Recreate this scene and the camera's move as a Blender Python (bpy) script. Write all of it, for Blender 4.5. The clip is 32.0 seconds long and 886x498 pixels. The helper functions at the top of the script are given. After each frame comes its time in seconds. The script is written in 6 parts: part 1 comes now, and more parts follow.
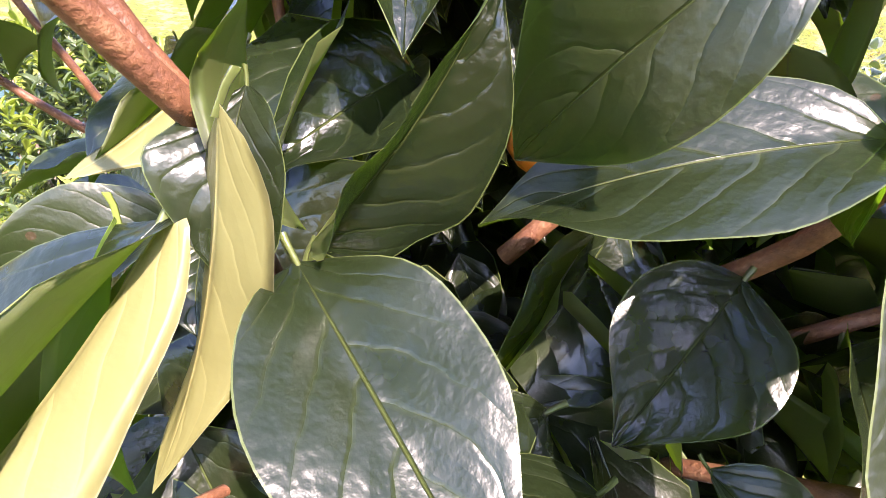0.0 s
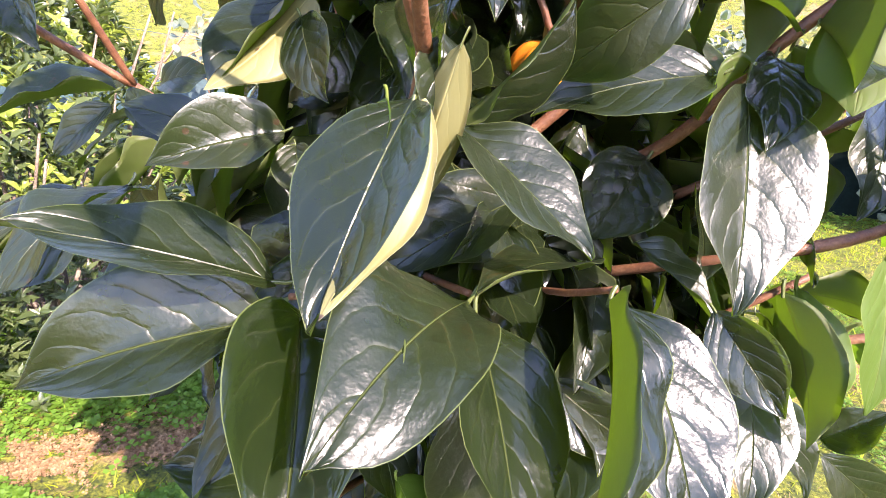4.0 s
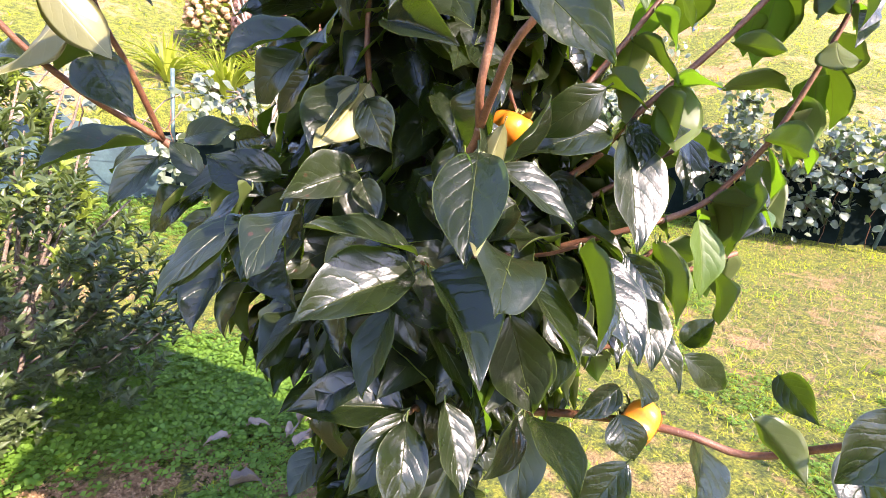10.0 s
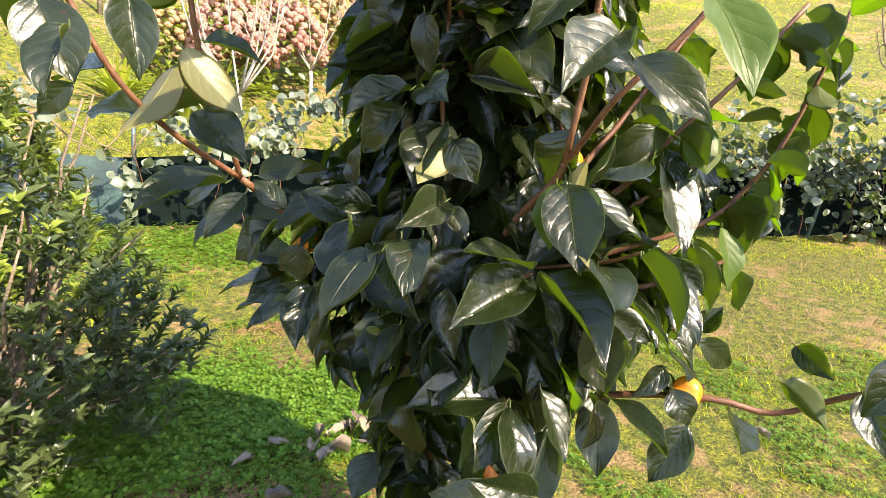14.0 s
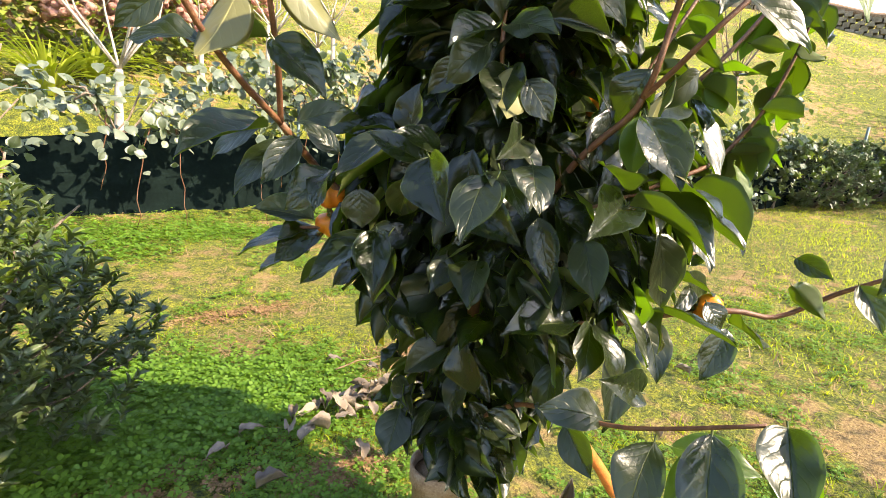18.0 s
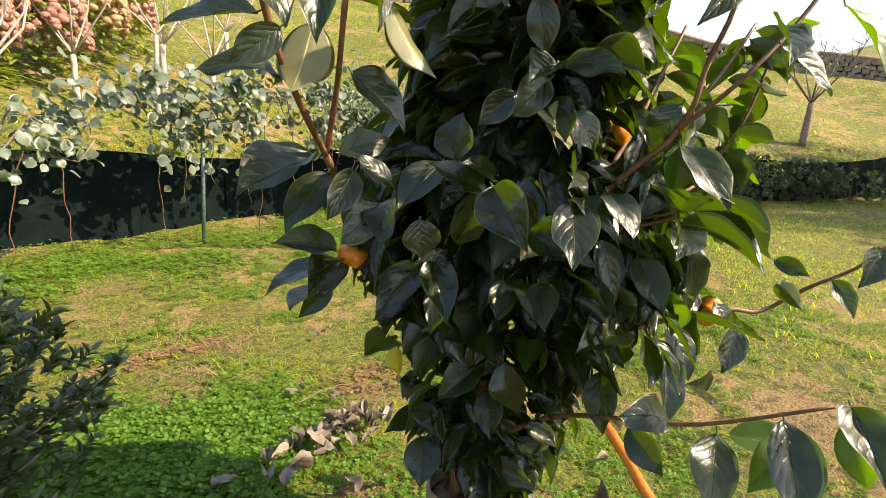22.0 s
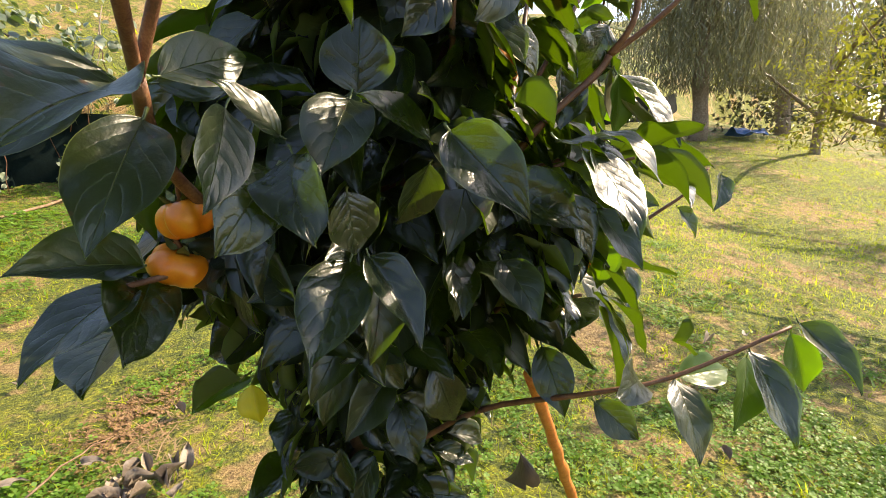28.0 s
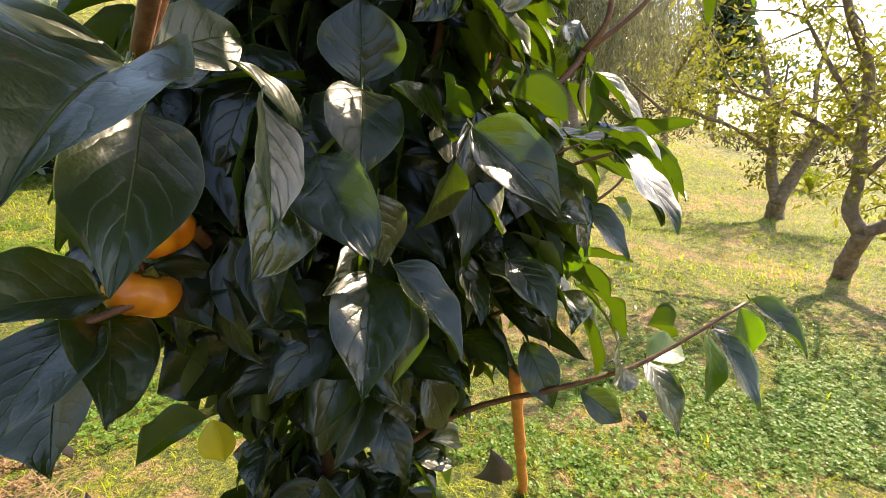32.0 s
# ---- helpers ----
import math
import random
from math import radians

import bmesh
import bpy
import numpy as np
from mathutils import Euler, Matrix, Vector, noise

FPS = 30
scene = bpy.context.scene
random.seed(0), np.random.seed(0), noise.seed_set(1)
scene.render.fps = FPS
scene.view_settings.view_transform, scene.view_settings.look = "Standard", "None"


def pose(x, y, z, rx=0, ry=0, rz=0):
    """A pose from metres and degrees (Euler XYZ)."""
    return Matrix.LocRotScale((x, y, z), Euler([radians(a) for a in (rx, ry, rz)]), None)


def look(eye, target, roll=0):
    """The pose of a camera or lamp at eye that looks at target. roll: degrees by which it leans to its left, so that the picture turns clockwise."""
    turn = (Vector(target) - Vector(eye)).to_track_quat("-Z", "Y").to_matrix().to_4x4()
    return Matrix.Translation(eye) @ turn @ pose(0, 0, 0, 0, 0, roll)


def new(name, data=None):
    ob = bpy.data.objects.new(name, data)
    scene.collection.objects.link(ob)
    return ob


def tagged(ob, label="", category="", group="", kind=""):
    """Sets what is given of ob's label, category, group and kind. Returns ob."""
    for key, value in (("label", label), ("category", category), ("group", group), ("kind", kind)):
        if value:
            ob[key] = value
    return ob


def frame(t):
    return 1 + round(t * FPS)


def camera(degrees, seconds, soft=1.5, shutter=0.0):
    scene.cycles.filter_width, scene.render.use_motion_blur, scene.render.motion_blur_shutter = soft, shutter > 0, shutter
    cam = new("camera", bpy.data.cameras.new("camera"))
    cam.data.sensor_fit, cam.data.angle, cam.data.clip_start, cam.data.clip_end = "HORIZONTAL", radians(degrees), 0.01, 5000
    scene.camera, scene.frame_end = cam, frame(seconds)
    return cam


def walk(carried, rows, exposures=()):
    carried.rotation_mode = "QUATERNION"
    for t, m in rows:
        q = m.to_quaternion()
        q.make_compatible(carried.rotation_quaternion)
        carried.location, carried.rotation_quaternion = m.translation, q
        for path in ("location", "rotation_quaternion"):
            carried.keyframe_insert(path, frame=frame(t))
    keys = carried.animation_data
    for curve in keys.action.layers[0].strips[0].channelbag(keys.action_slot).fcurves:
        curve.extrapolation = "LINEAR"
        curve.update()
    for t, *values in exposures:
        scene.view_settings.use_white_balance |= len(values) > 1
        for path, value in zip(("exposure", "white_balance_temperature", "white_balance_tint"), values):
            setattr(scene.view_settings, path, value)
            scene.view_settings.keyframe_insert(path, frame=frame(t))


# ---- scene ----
cam = camera(86.5, 32.0, 0.85)
PATH = [
    (0, (0.059, 0.1, 1.169), (-0.043, 2.03, 0.656), 6.7),
    (0.5, (0.071, 0.063, 1.168), (-0.039, 1.984, 0.623), 7.4),
    (1, (0.071, 0.033, 1.146), (0.045, 1.959, 0.61), 6.2),
    (1.5, (0.055, 0.014, 1.144), (0.026, 1.934, 0.584), 6.1),
    (2, (0.022, 0.006, 1.151), (0.096, 1.917, 0.566), 7.2),
    (2.5, (-0.003, -0.011, 1.151), (0.167, 1.886, 0.54), 7.6),
    (4.5, (-0.06, -0.065, 1.136), (0.316, 1.783, 0.469), 9.3),
    (5, (-0.076, -0.078, 1.12), (0.308, 1.756, 0.423), 8.9),
    (5.5, (-0.058, -0.111, 1.121), (0.317, 1.724, 0.419), 8.6),
    (6, (-0.036, -0.143, 1.107), (0.325, 1.698, 0.414), 8.5),
    (6.5, (-0.049, -0.152, 1.11), (0.354, 1.681, 0.419), 8.0),
    (7, (-0.103, -0.161, 1.099), (0.426, 1.657, 0.456), 8.4),
    (7.5, (-0.143, -0.173, 1.084), (0.444, 1.632, 0.455), 8.6),
    (8, (-0.203, -0.191, 1.094), (0.458, 1.596, 0.487), 7.7),
    (8.5, (-0.218, -0.22, 1.095), (0.469, 1.561, 0.5), 7.1),
    (9, (-0.21, -0.239, 1.118), (0.471, 1.558, 0.564), 6.9),
    (9.5, (-0.224, -0.237, 1.133), (0.474, 1.561, 0.605), 6.9),
    (10, (-0.249, -0.237, 1.149), (0.541, 1.539, 0.681), 7.5),
    (10.5, (-0.28, -0.238, 1.164), (0.59, 1.517, 0.758), 7.0),
    (11, (-0.309, -0.248, 1.164), (0.622, 1.479, 0.773), 6.0),
    (11.5, (-0.347, -0.262, 1.165), (0.634, 1.44, 0.79), 5.5),
    (12, (-0.364, -0.277, 1.17), (0.612, 1.432, 0.814), 5.3),
    (12.5, (-0.365, -0.292, 1.175), (0.582, 1.435, 0.825), 5.2),
    (13, (-0.387, -0.284, 1.176), (0.558, 1.442, 0.819), 5.2),
    (13.5, (-0.43, -0.274, 1.173), (0.524, 1.445, 0.808), 5.4),
    (14, (-0.461, -0.256, 1.162), (0.494, 1.454, 0.758), 5.4),
    (14.5, (-0.506, -0.223, 1.15), (0.455, 1.472, 0.699), 5.6),
    (16.5, (-0.658, -0.183, 1.091), (0.613, 1.324, 0.754), 5.2),
    (17, (-0.689, -0.174, 1.083), (0.612, 1.306, 0.737), 5.1),
    (17.5, (-0.685, -0.17, 1.071), (0.611, 1.314, 0.726), 5.2),
    (18, (-0.713, -0.131, 1.06), (0.604, 1.318, 0.652), 5.4),
    (18.5, (-0.756, -0.082, 1.07), (0.619, 1.307, 0.649), 5.5),
    (19, (-0.785, -0.061, 1.082), (0.615, 1.307, 0.671), 5.0),
    (19.5, (-0.777, -0.048, 1.099), (0.637, 1.313, 0.712), 5.0),
    (20, (-0.786, -0.035, 1.111), (0.716, 1.237, 0.757), 4.9),
    (20.5, (-0.829, -0.005, 1.109), (0.765, 1.158, 0.779), 4.0),
    (21, (-0.886, 0.018, 1.1), (0.745, 1.136, 0.807), 4.2),
    (21.5, (-0.924, 0.04, 1.083), (0.711, 1.158, 0.802), 4.2),
    (22, (-0.899, 0.06, 1.065), (0.705, 1.21, 0.744), 4.0),
    (22.5, (-0.877, 0.081, 1.068), (0.709, 1.249, 0.717), 4.4),
    (23, (-0.893, 0.122, 1.062), (0.749, 1.211, 0.717), 4.8),
    (23.5, (-0.912, 0.167, 1.063), (0.788, 1.155, 0.695), 4.5),
    (24, (-0.918, 0.194, 1.058), (0.796, 1.154, 0.684), 4.6),
    (24.5, (-0.886, 0.218, 1.057), (0.859, 1.121, 0.683), 4.3),
    (25, (-0.866, 0.272, 1.055), (0.982, 0.946, 0.694), 1.2),
    (25.5, (-0.849, 0.318, 1.056), (1.044, 0.842, 0.679), 1.0),
    (27.5, (-0.77, 0.4, 1.039), (1.181, 0.542, 0.623), 2.0),
    (28, (-0.754, 0.421, 1.036), (1.193, 0.529, 0.592), 1.2),
    (28.5, (-0.745, 0.438, 1.038), (1.204, 0.48, 0.592), 1.3),
    (29, (-0.738, 0.446, 1.032), (1.207, 0.491, 0.571), 1.3),
    (29.5, (-0.734, 0.459, 1.026), (1.213, 0.441, 0.568), 0.5),
    (30, (-0.74, 0.498, 1.021), (1.193, 0.3, 0.545), -0.1),
    (30.5, (-0.739, 0.534, 1.024), (1.174, 0.229, 0.524), 0.8),
    (31, (-0.741, 0.548, 1.031), (1.163, 0.195, 0.532), 1.2),
    (31.5, (-0.73, 0.56, 1.036), (1.174, 0.201, 0.539), 1.4),
    (32, (-0.709, 0.56, 1.036), (1.204, 0.204, 0.575), 1.2),
]
EXPOSURES = [(0.0, 2.68, 6300, 34), (6.0, 2.52, 6350, 34), (9.0, 2.52, 6350, 34), (10.0, 2.45, 6400, 32), (11.2, 2.1, 6700, 27), (14.0, 1.95, 7300, 15), (18.0, 2.0, 7450, 14), (20.0, 1.9, 7650, 14), (21.3, 1.62, 7750, 13), (22.2, 1.52, 7750, 13), (23.3, 1.7, 7650, 14), (26.0, 1.7, 7650, 14), (32.0, 1.86, 7800, 17)]
walk(cam, [(t, look(eye, target, roll)) for t, eye, target, roll in PATH], EXPOSURES)

# ---- light ----
SUN_BEARING, SUN_UP = 151.0, 41.0
world = bpy.data.worlds.new("sky")
scene.world = world
world.use_nodes = True
wn = world.node_tree
sky = wn.nodes.new("ShaderNodeTexSky")
sky.sky_type = "NISHITA"
sky.sun_disc = False
sky.sun_elevation, sky.sun_rotation = radians(SUN_UP), radians(SUN_BEARING)
sky.air_density, sky.dust_density = 1.0, 0.7
wn.nodes["Background"].inputs["Strength"].default_value = 0.15
wn.links.new(sky.outputs[0], wn.nodes["Background"].inputs["Color"])
sun_data = bpy.data.lights.new("sun", "SUN")
sun_data.energy, sun_data.angle, sun_data.color = 3.7, radians(0.55), (1.0, 0.90, 0.72)
sun = new("sun", sun_data)
sb, su = radians(SUN_BEARING), radians(SUN_UP)
SUN_DIR = Vector((math.sin(sb) * math.cos(su), math.cos(sb) * math.cos(su), math.sin(su)))
sun.matrix_world = look(SUN_DIR * 40, (0, 0, 0))


# ---- materials ----
def material(name):
    m = bpy.data.materials.new(name)
    m.use_nodes = True
    return m, m.node_tree.nodes, m.node_tree.links, m.node_tree.nodes["Principled BSDF"]


def node(nodes, kind, **values):
    n = nodes.new(kind)
    for key, value in values.items():
        if key in n.inputs:
            n.inputs[key].default_value = value
    return n


def math_node(nodes, links, op, a, b=None, c=None):
    n = nodes.new("ShaderNodeMath")
    n.operation = op
    for i, v in enumerate((a, b, c)):
        if v is None:
            continue
        if isinstance(v, (int, float)):
            n.inputs[i].default_value = v
        else:
            links.new(v, n.inputs[i])
    return n.outputs[0]


def ramp(nodes, links, fac, stops):
    n = nodes.new("ShaderNodeValToRGB")
    while len(n.color_ramp.elements) < len(stops):
        n.color_ramp.elements.new(0.5)
    for e, (at, colour) in zip(n.color_ramp.elements, stops):
        e.position, e.color = at, (*colour, 1)
    links.new(fac, n.inputs[0])
    return n.outputs[0]


def mix_colour(nodes, links, fac, a, b, blend="MIX"):
    n = nodes.new("ShaderNodeMix")
    n.data_type, n.blend_type = "RGBA", blend
    for i, v in ((0, fac), (6, a), (7, b)):
        if isinstance(v, (int, float)):
            n.inputs[i].default_value = v
        elif isinstance(v, tuple):
            n.inputs[i].default_value = (*v, 1)
        else:
            links.new(v, n.inputs[i])
    return n.outputs[2]


def noise_of(nodes, links, scale, detail=4.0, vector=None, rough=0.55):
    n = node(nodes, "ShaderNodeTexNoise", Scale=scale, Detail=detail, Roughness=rough)
    if vector is None:
        g = nodes.new("ShaderNodeNewGeometry")
        vector = g.outputs["Position"]
    links.new(vector, n.inputs["Vector"])
    return n.outputs[0]


def bump_into(nodes, links, target, height, strength, distance):
    b = node(nodes, "ShaderNodeBump", Strength=strength, Distance=distance)
    links.new(height, b.inputs["Height"])
    links.new(b.outputs[0], target.inputs["Normal"])


def rough_material(name, stops, scale, rough=0.8, bump=0.4, size=0.004, detail=6.0, metal=0.0):
    """A surface mottled at two scales."""
    m, nodes, links, bsdf = material(name)
    a = noise_of(nodes, links, scale, detail)
    b = noise_of(nodes, links, scale * 7.3, detail)
    f = math_node(nodes, links, "MULTIPLY_ADD", b, 0.4, math_node(nodes, links, "MULTIPLY", a, 0.6))
    links.new(ramp(nodes, links, f, stops), bsdf.inputs["Base Color"])
    bsdf.inputs["Roughness"].default_value = rough
    bsdf.inputs["Specular IOR Level"].default_value = 0.25 if rough > 0.6 else 0.5
    bsdf.inputs["Metallic"].default_value = metal
    bump_into(nodes, links, bsdf, b, bump, size)
    return m


def leaf_material(name, dark, light, vein, through_colour, through_part, gloss, relief, vein_width=0.03, side_veins=7.0, spots=0.0, shine=0.8, clear=0.0):
    """A leaf's skin: midrib, arched side veins, mottling, waxy gloss, and light that comes through."""
    m, nodes, links, bsdf = material(name)
    uv = nodes.new("ShaderNodeUVMap")
    uv.uv_map = "UVMap"
    sep = nodes.new("ShaderNodeSeparateXYZ")
    links.new(uv.outputs[0], sep.inputs[0])
    u = math_node(nodes, links, "ABSOLUTE", math_node(nodes, links, "MULTIPLY_ADD", sep.outputs[0], 2.0, -1.0))
    v = sep.outputs[1]
    info = nodes.new("ShaderNodeObjectInfo")
    geo = nodes.new("ShaderNodeNewGeometry")
    rnd = math_node(nodes, links, "FRACT", math_node(nodes, links, "ADD", info.outputs["Random"], geo.outputs["Random Per Island"]))
    mid = math_node(nodes, links, "SUBTRACT", 1.0, math_node(nodes, links, "SMOOTH_MIN", math_node(nodes, links, "DIVIDE", u, vein_width), 1.0, 0.3))
    mid = math_node(nodes, links, "MAXIMUM", mid, 0.0)
    # side veins climb towards the tip as they near the edge
    arc = math_node(nodes, links, "SUBTRACT", v, math_node(nodes, links, "MULTIPLY", math_node(nodes, links, "POWER", u, 1.2), 0.40))
    wander = noise_of(nodes, links, 55.0, 2.0)
    wob = math_node(nodes, links, "MULTIPLY_ADD", rnd, 1.7, math_node(nodes, links, "MULTIPLY_ADD", arc, side_veins, math_node(nodes, links, "MULTIPLY", wander, 0.55)))
    side_sign = math_node(nodes, links, "MULTIPLY", math_node(nodes, links, "GREATER_THAN", sep.outputs[0], 0.5), 0.45)
    tri = math_node(nodes, links, "PINGPONG", math_node(nodes, links, "ADD", wob, side_sign), 0.5)
    side = math_node(nodes, links, "SUBTRACT", 1.0, math_node(nodes, links, "MINIMUM", math_node(nodes, links, "MULTIPLY", tri, 11.0), 1.0))
    side = math_node(nodes, links, "MULTIPLY", side, math_node(nodes, links, "SUBTRACT", 1.0, math_node(nodes, links, "MULTIPLY", u, 0.75)))
    veins = math_node(nodes, links, "MAXIMUM", mid, math_node(nodes, links, "MULTIPLY", side, 0.13))
    mottle = noise_of(nodes, links, 38.0, 4.0)
    fine = noise_of(nodes, links, 260.0, 3.0)
    crease = noise_of(nodes, links, 85.0, 3.0)
    tone = math_node(nodes, links, "MULTIPLY_ADD", mottle, 0.6, math_node(nodes, links, "MULTIPLY_ADD", rnd, 0.55, -0.1))
    colour = mix_colour(nodes, links, tone, dark, light)
    colour = mix_colour(nodes, links, veins, colour, vein)
    # paler rim: light caught along the leaf's edge, put into the colour
    edge = math_node(nodes, links, "MULTIPLY", math_node(nodes, links, "GREATER_THAN", u, 0.982), 0.35)
    colour = mix_colour(nodes, links, edge, colour, tuple(min(0.6, c * 2.0) for c in vein))
    if spots:
        vor = node(nodes, "ShaderNodeTexVoronoi", Scale=46.0)
        links.new(geo.outputs["Position"], vor.inputs["Vector"])
        blot = math_node(nodes, links, "MULTIPLY", math_node(nodes, links, "LESS_THAN", vor.outputs["Distance"], 0.13), math_node(nodes, links, "GREATER_THAN", rnd, 1.0 - spots))
        colour = mix_colour(nodes, links, blot, colour, (0.035, 0.018, 0.01))
    links.new(colour, bsdf.inputs["Base Color"])
    links.new(math_node(nodes, links, "MULTIPLY_ADD", rnd, 0.16, math_node(nodes, links, "MULTIPLY_ADD", mottle, 0.22, gloss - 0.19)), bsdf.inputs["Roughness"])
    bsdf.inputs["Specular IOR Level"].default_value = shine
    bulge = math_node(nodes, links, "POWER", math_node(nodes, links, "MULTIPLY", tri, 2.0), 0.6)
    swell = math_node(nodes, links, "MULTIPLY", bulge, math_node(nodes, links, "SUBTRACT", 1.0, math_node(nodes, links, "POWER", u, 3.0)))
    height = math_node(nodes, links, "MULTIPLY_ADD", swell, 0.13, math_node(nodes, links, "MULTIPLY", mottle, 0.38))
    height = math_node(nodes, links, "MULTIPLY_ADD", crease, 0.20, height)
    height = math_node(nodes, links, "ADD", height, math_node(nodes, links, "MULTIPLY_ADD", fine, 0.08, math_node(nodes, links, "MULTIPLY", mid, -0.35)))
    height = math_node(nodes, links, "MULTIPLY_ADD", side, -0.05, height)
    bump_into(nodes, links, bsdf, height, relief, 0.004)
    if through_part:
        tr = nodes.new("ShaderNodeBsdfTranslucent")
        links.new(mix_colour(nodes, links, math_node(nodes, links, "MULTIPLY", veins, 0.5), through_colour, vein), tr.inputs["Color"])
        ms = nodes.new("ShaderNodeMixShader")
        ms.inputs[0].default_value = through_part
        links.new(bsdf.outputs[0], ms.inputs[1])
        links.new(tr.outputs[0], ms.inputs[2])
        links.new(ms.outputs[0], nodes["Material Output"].inputs["Surface"])
    if clear:
        # the part of the light that the thin upper skin lets pass to the lower one
        tp = nodes.new("ShaderNodeBsdfTransparent")
        tp.inputs["Color"].default_value = (*through_colour, 1)
        mc = nodes.new("ShaderNodeMixShader")
        mc.inputs[0].default_value = clear
        links.new((ms if through_part else bsdf).outputs[0], mc.inputs[1])
        links.new(tp.outputs[0], mc.inputs[2])
        links.new(mc.outputs[0], nodes["Material Output"].inputs["Surface"])
    return m


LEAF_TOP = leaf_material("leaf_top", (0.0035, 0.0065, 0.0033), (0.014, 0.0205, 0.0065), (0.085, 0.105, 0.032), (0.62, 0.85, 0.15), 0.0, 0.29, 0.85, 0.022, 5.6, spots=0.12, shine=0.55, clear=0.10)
# lighter green copy of the leaf top: light from behind put into its colour
LEAF_BACKLIT = leaf_material("backlit_leaf_top", (0.03, 0.062, 0.010), (0.07, 0.115, 0.018), (0.18, 0.22, 0.05), (0.45, 0.70, 0.10), 0.22, 0.38, 0.6, 0.03, 5.6, shine=0.35, clear=0.15)
LEAF_UNDER = leaf_material("leaf_underside", (0.095, 0.115, 0.045), (0.145, 0.165, 0.065), (0.27, 0.29, 0.10), (0.60, 0.82, 0.10), 0.62, 0.50, 0.5, 0.05, 5.6)
LEAF_PALE = leaf_material("leaf_pale_underside", (0.155, 0.150, 0.055), (0.21, 0.20, 0.072), (0.55, 0.5, 0.2), (0.70, 0.62, 0.20), 0.30, 0.50, 0.4, 0.05, 5.6, spots=0.5)
LEAF_YELLOW = leaf_material("leaf_yellowing", (0.50, 0.44, 0.04), (0.66, 0.58, 0.06), (0.6, 0.5, 0.12), (0.98, 0.90, 0.15), 0.40, 0.45, 0.5, 0.05, spots=0.3, clear=0.3)
LEAF_DRY = leaf_material("leaf_dead", (0.045, 0.032, 0.024), (0.36, 0.28, 0.20), (0.2, 0.14, 0.09), (0.3, 0.15, 0.05), 0.12, 0.6, 0.9, 0.05)
SMALL_TOP = leaf_material("laurel_leaf_top", (0.028, 0.046, 0.016), (0.095, 0.125, 0.040), (0.12, 0.15, 0.05), (0.45, 0.65, 0.08), 0.22, 0.36, 0.3, 0.06, 5.0)
SMALL_YOUNG = leaf_material("laurel_young_leaf", (0.12, 0.18, 0.03), (0.28, 0.33, 0.05), (0.3, 0.33, 0.1), (0.75, 0.9, 0.15), 0.3, 0.4, 0.3, 0.06, 5.0)
VINE_LEAF = leaf_material("vine_leaf", (0.05, 0.07, 0.04), (0.24, 0.27, 0.20), (0.2, 0.24, 0.15), (0.5, 0.7, 0.15), 0.25, 0.42, 0.4, 0.05, 4.0)
AUTUMN_LEAF = leaf_material("autumn_leaf", (0.12, 0.12, 0.03), (0.30, 0.26, 0.06), (0.2, 0.2, 0.1), (0.60, 0.62, 0.18), 0.45, 0.5, 0.3, 0.06, 5.0, shine=0.25, clear=0.25)
WILLOW_LEAF = leaf_material("willow_leaf", (0.08, 0.082, 0.055), (0.17, 0.165, 0.11), (0.16, 0.15, 0.1), (0.4, 0.42, 0.2), 0.2, 0.5, 0.2, 0.08, 3.0, shine=0.25)
STRAP_LEAF = leaf_material("strap_leaf", (0.20, 0.24, 0.02), (0.40, 0.42, 0.05), (0.3, 0.33, 0.08), (0.7, 0.85, 0.1), 0.3, 0.4, 0.2, 0.1, 1.0, shine=0.25)
PINK_FLOWER = rough_material("hydrangea_flower", [(0.3, (0.32, 0.13, 0.11)), (0.5, (0.50, 0.25, 0.20)), (0.72, (0.60, 0.37, 0.27))], 14.0, 0.8, 0.3)
BROWN_FLOWER = rough_material("faded_hydrangea_flower", [(0.3, (0.32, 0.18, 0.09)), (0.5, (0.50, 0.31, 0.17)), (0.72, (0.58, 0.42, 0.24))], 14.0, 0.8, 0.3)
CLOVER = leaf_material("clover_leaf", (0.042, 0.105, 0.011), (0.13, 0.23, 0.024), (0.12, 0.2, 0.05), (0.4, 0.7, 0.05), 0.25, 0.5, 0.2, 0.06, 3.0, shine=0.25)
GRASS = leaf_material("grass_blade", (0.07, 0.125, 0.005), (0.42, 0.47, 0.015), (0.3, 0.3, 0.04), (0.80, 0.92, 0.05), 0.42, 0.6, 0.1, 0.1, 1.0, shine=0.25)
STRAW = leaf_material("straw_blade", (0.15, 0.095, 0.055), (0.40, 0.27, 0.155), (0.40, 0.29, 0.15), (0.7, 0.5, 0.22), 0.2, 0.6, 0.1, 0.1, 1.0, shine=0.25)
BARK_RED = rough_material("young_bark", [(0.3, (0.07, 0.028, 0.016)), (0.52, (0.16, 0.065, 0.032)), (0.7, (0.27, 0.14, 0.07))], 60.0, 0.5, 0.5, 0.002)
BARK_OLD = rough_material("old_bark", [(0.3, (0.09, 0.065, 0.05)), (0.5, (0.22, 0.165, 0.125)), (0.7, (0.38, 0.32, 0.26))], 22.0, 0.85, 0.8, 0.01)
BARK_PALE = rough_material("pale_bark", [(0.3, (0.22, 0.18, 0.15)), (0.5, (0.40, 0.35, 0.30)), (0.7, (0.56, 0.52, 0.47))], 16.0, 0.75, 0.4, 0.006)
MOULD = rough_material("leaf_mould", [(0.3, (0.10, 0.052, 0.024)), (0.5, (0.24, 0.140, 0.066)), (0.7, (0.40, 0.27, 0.14))], 90.0, 0.85, 0.4)
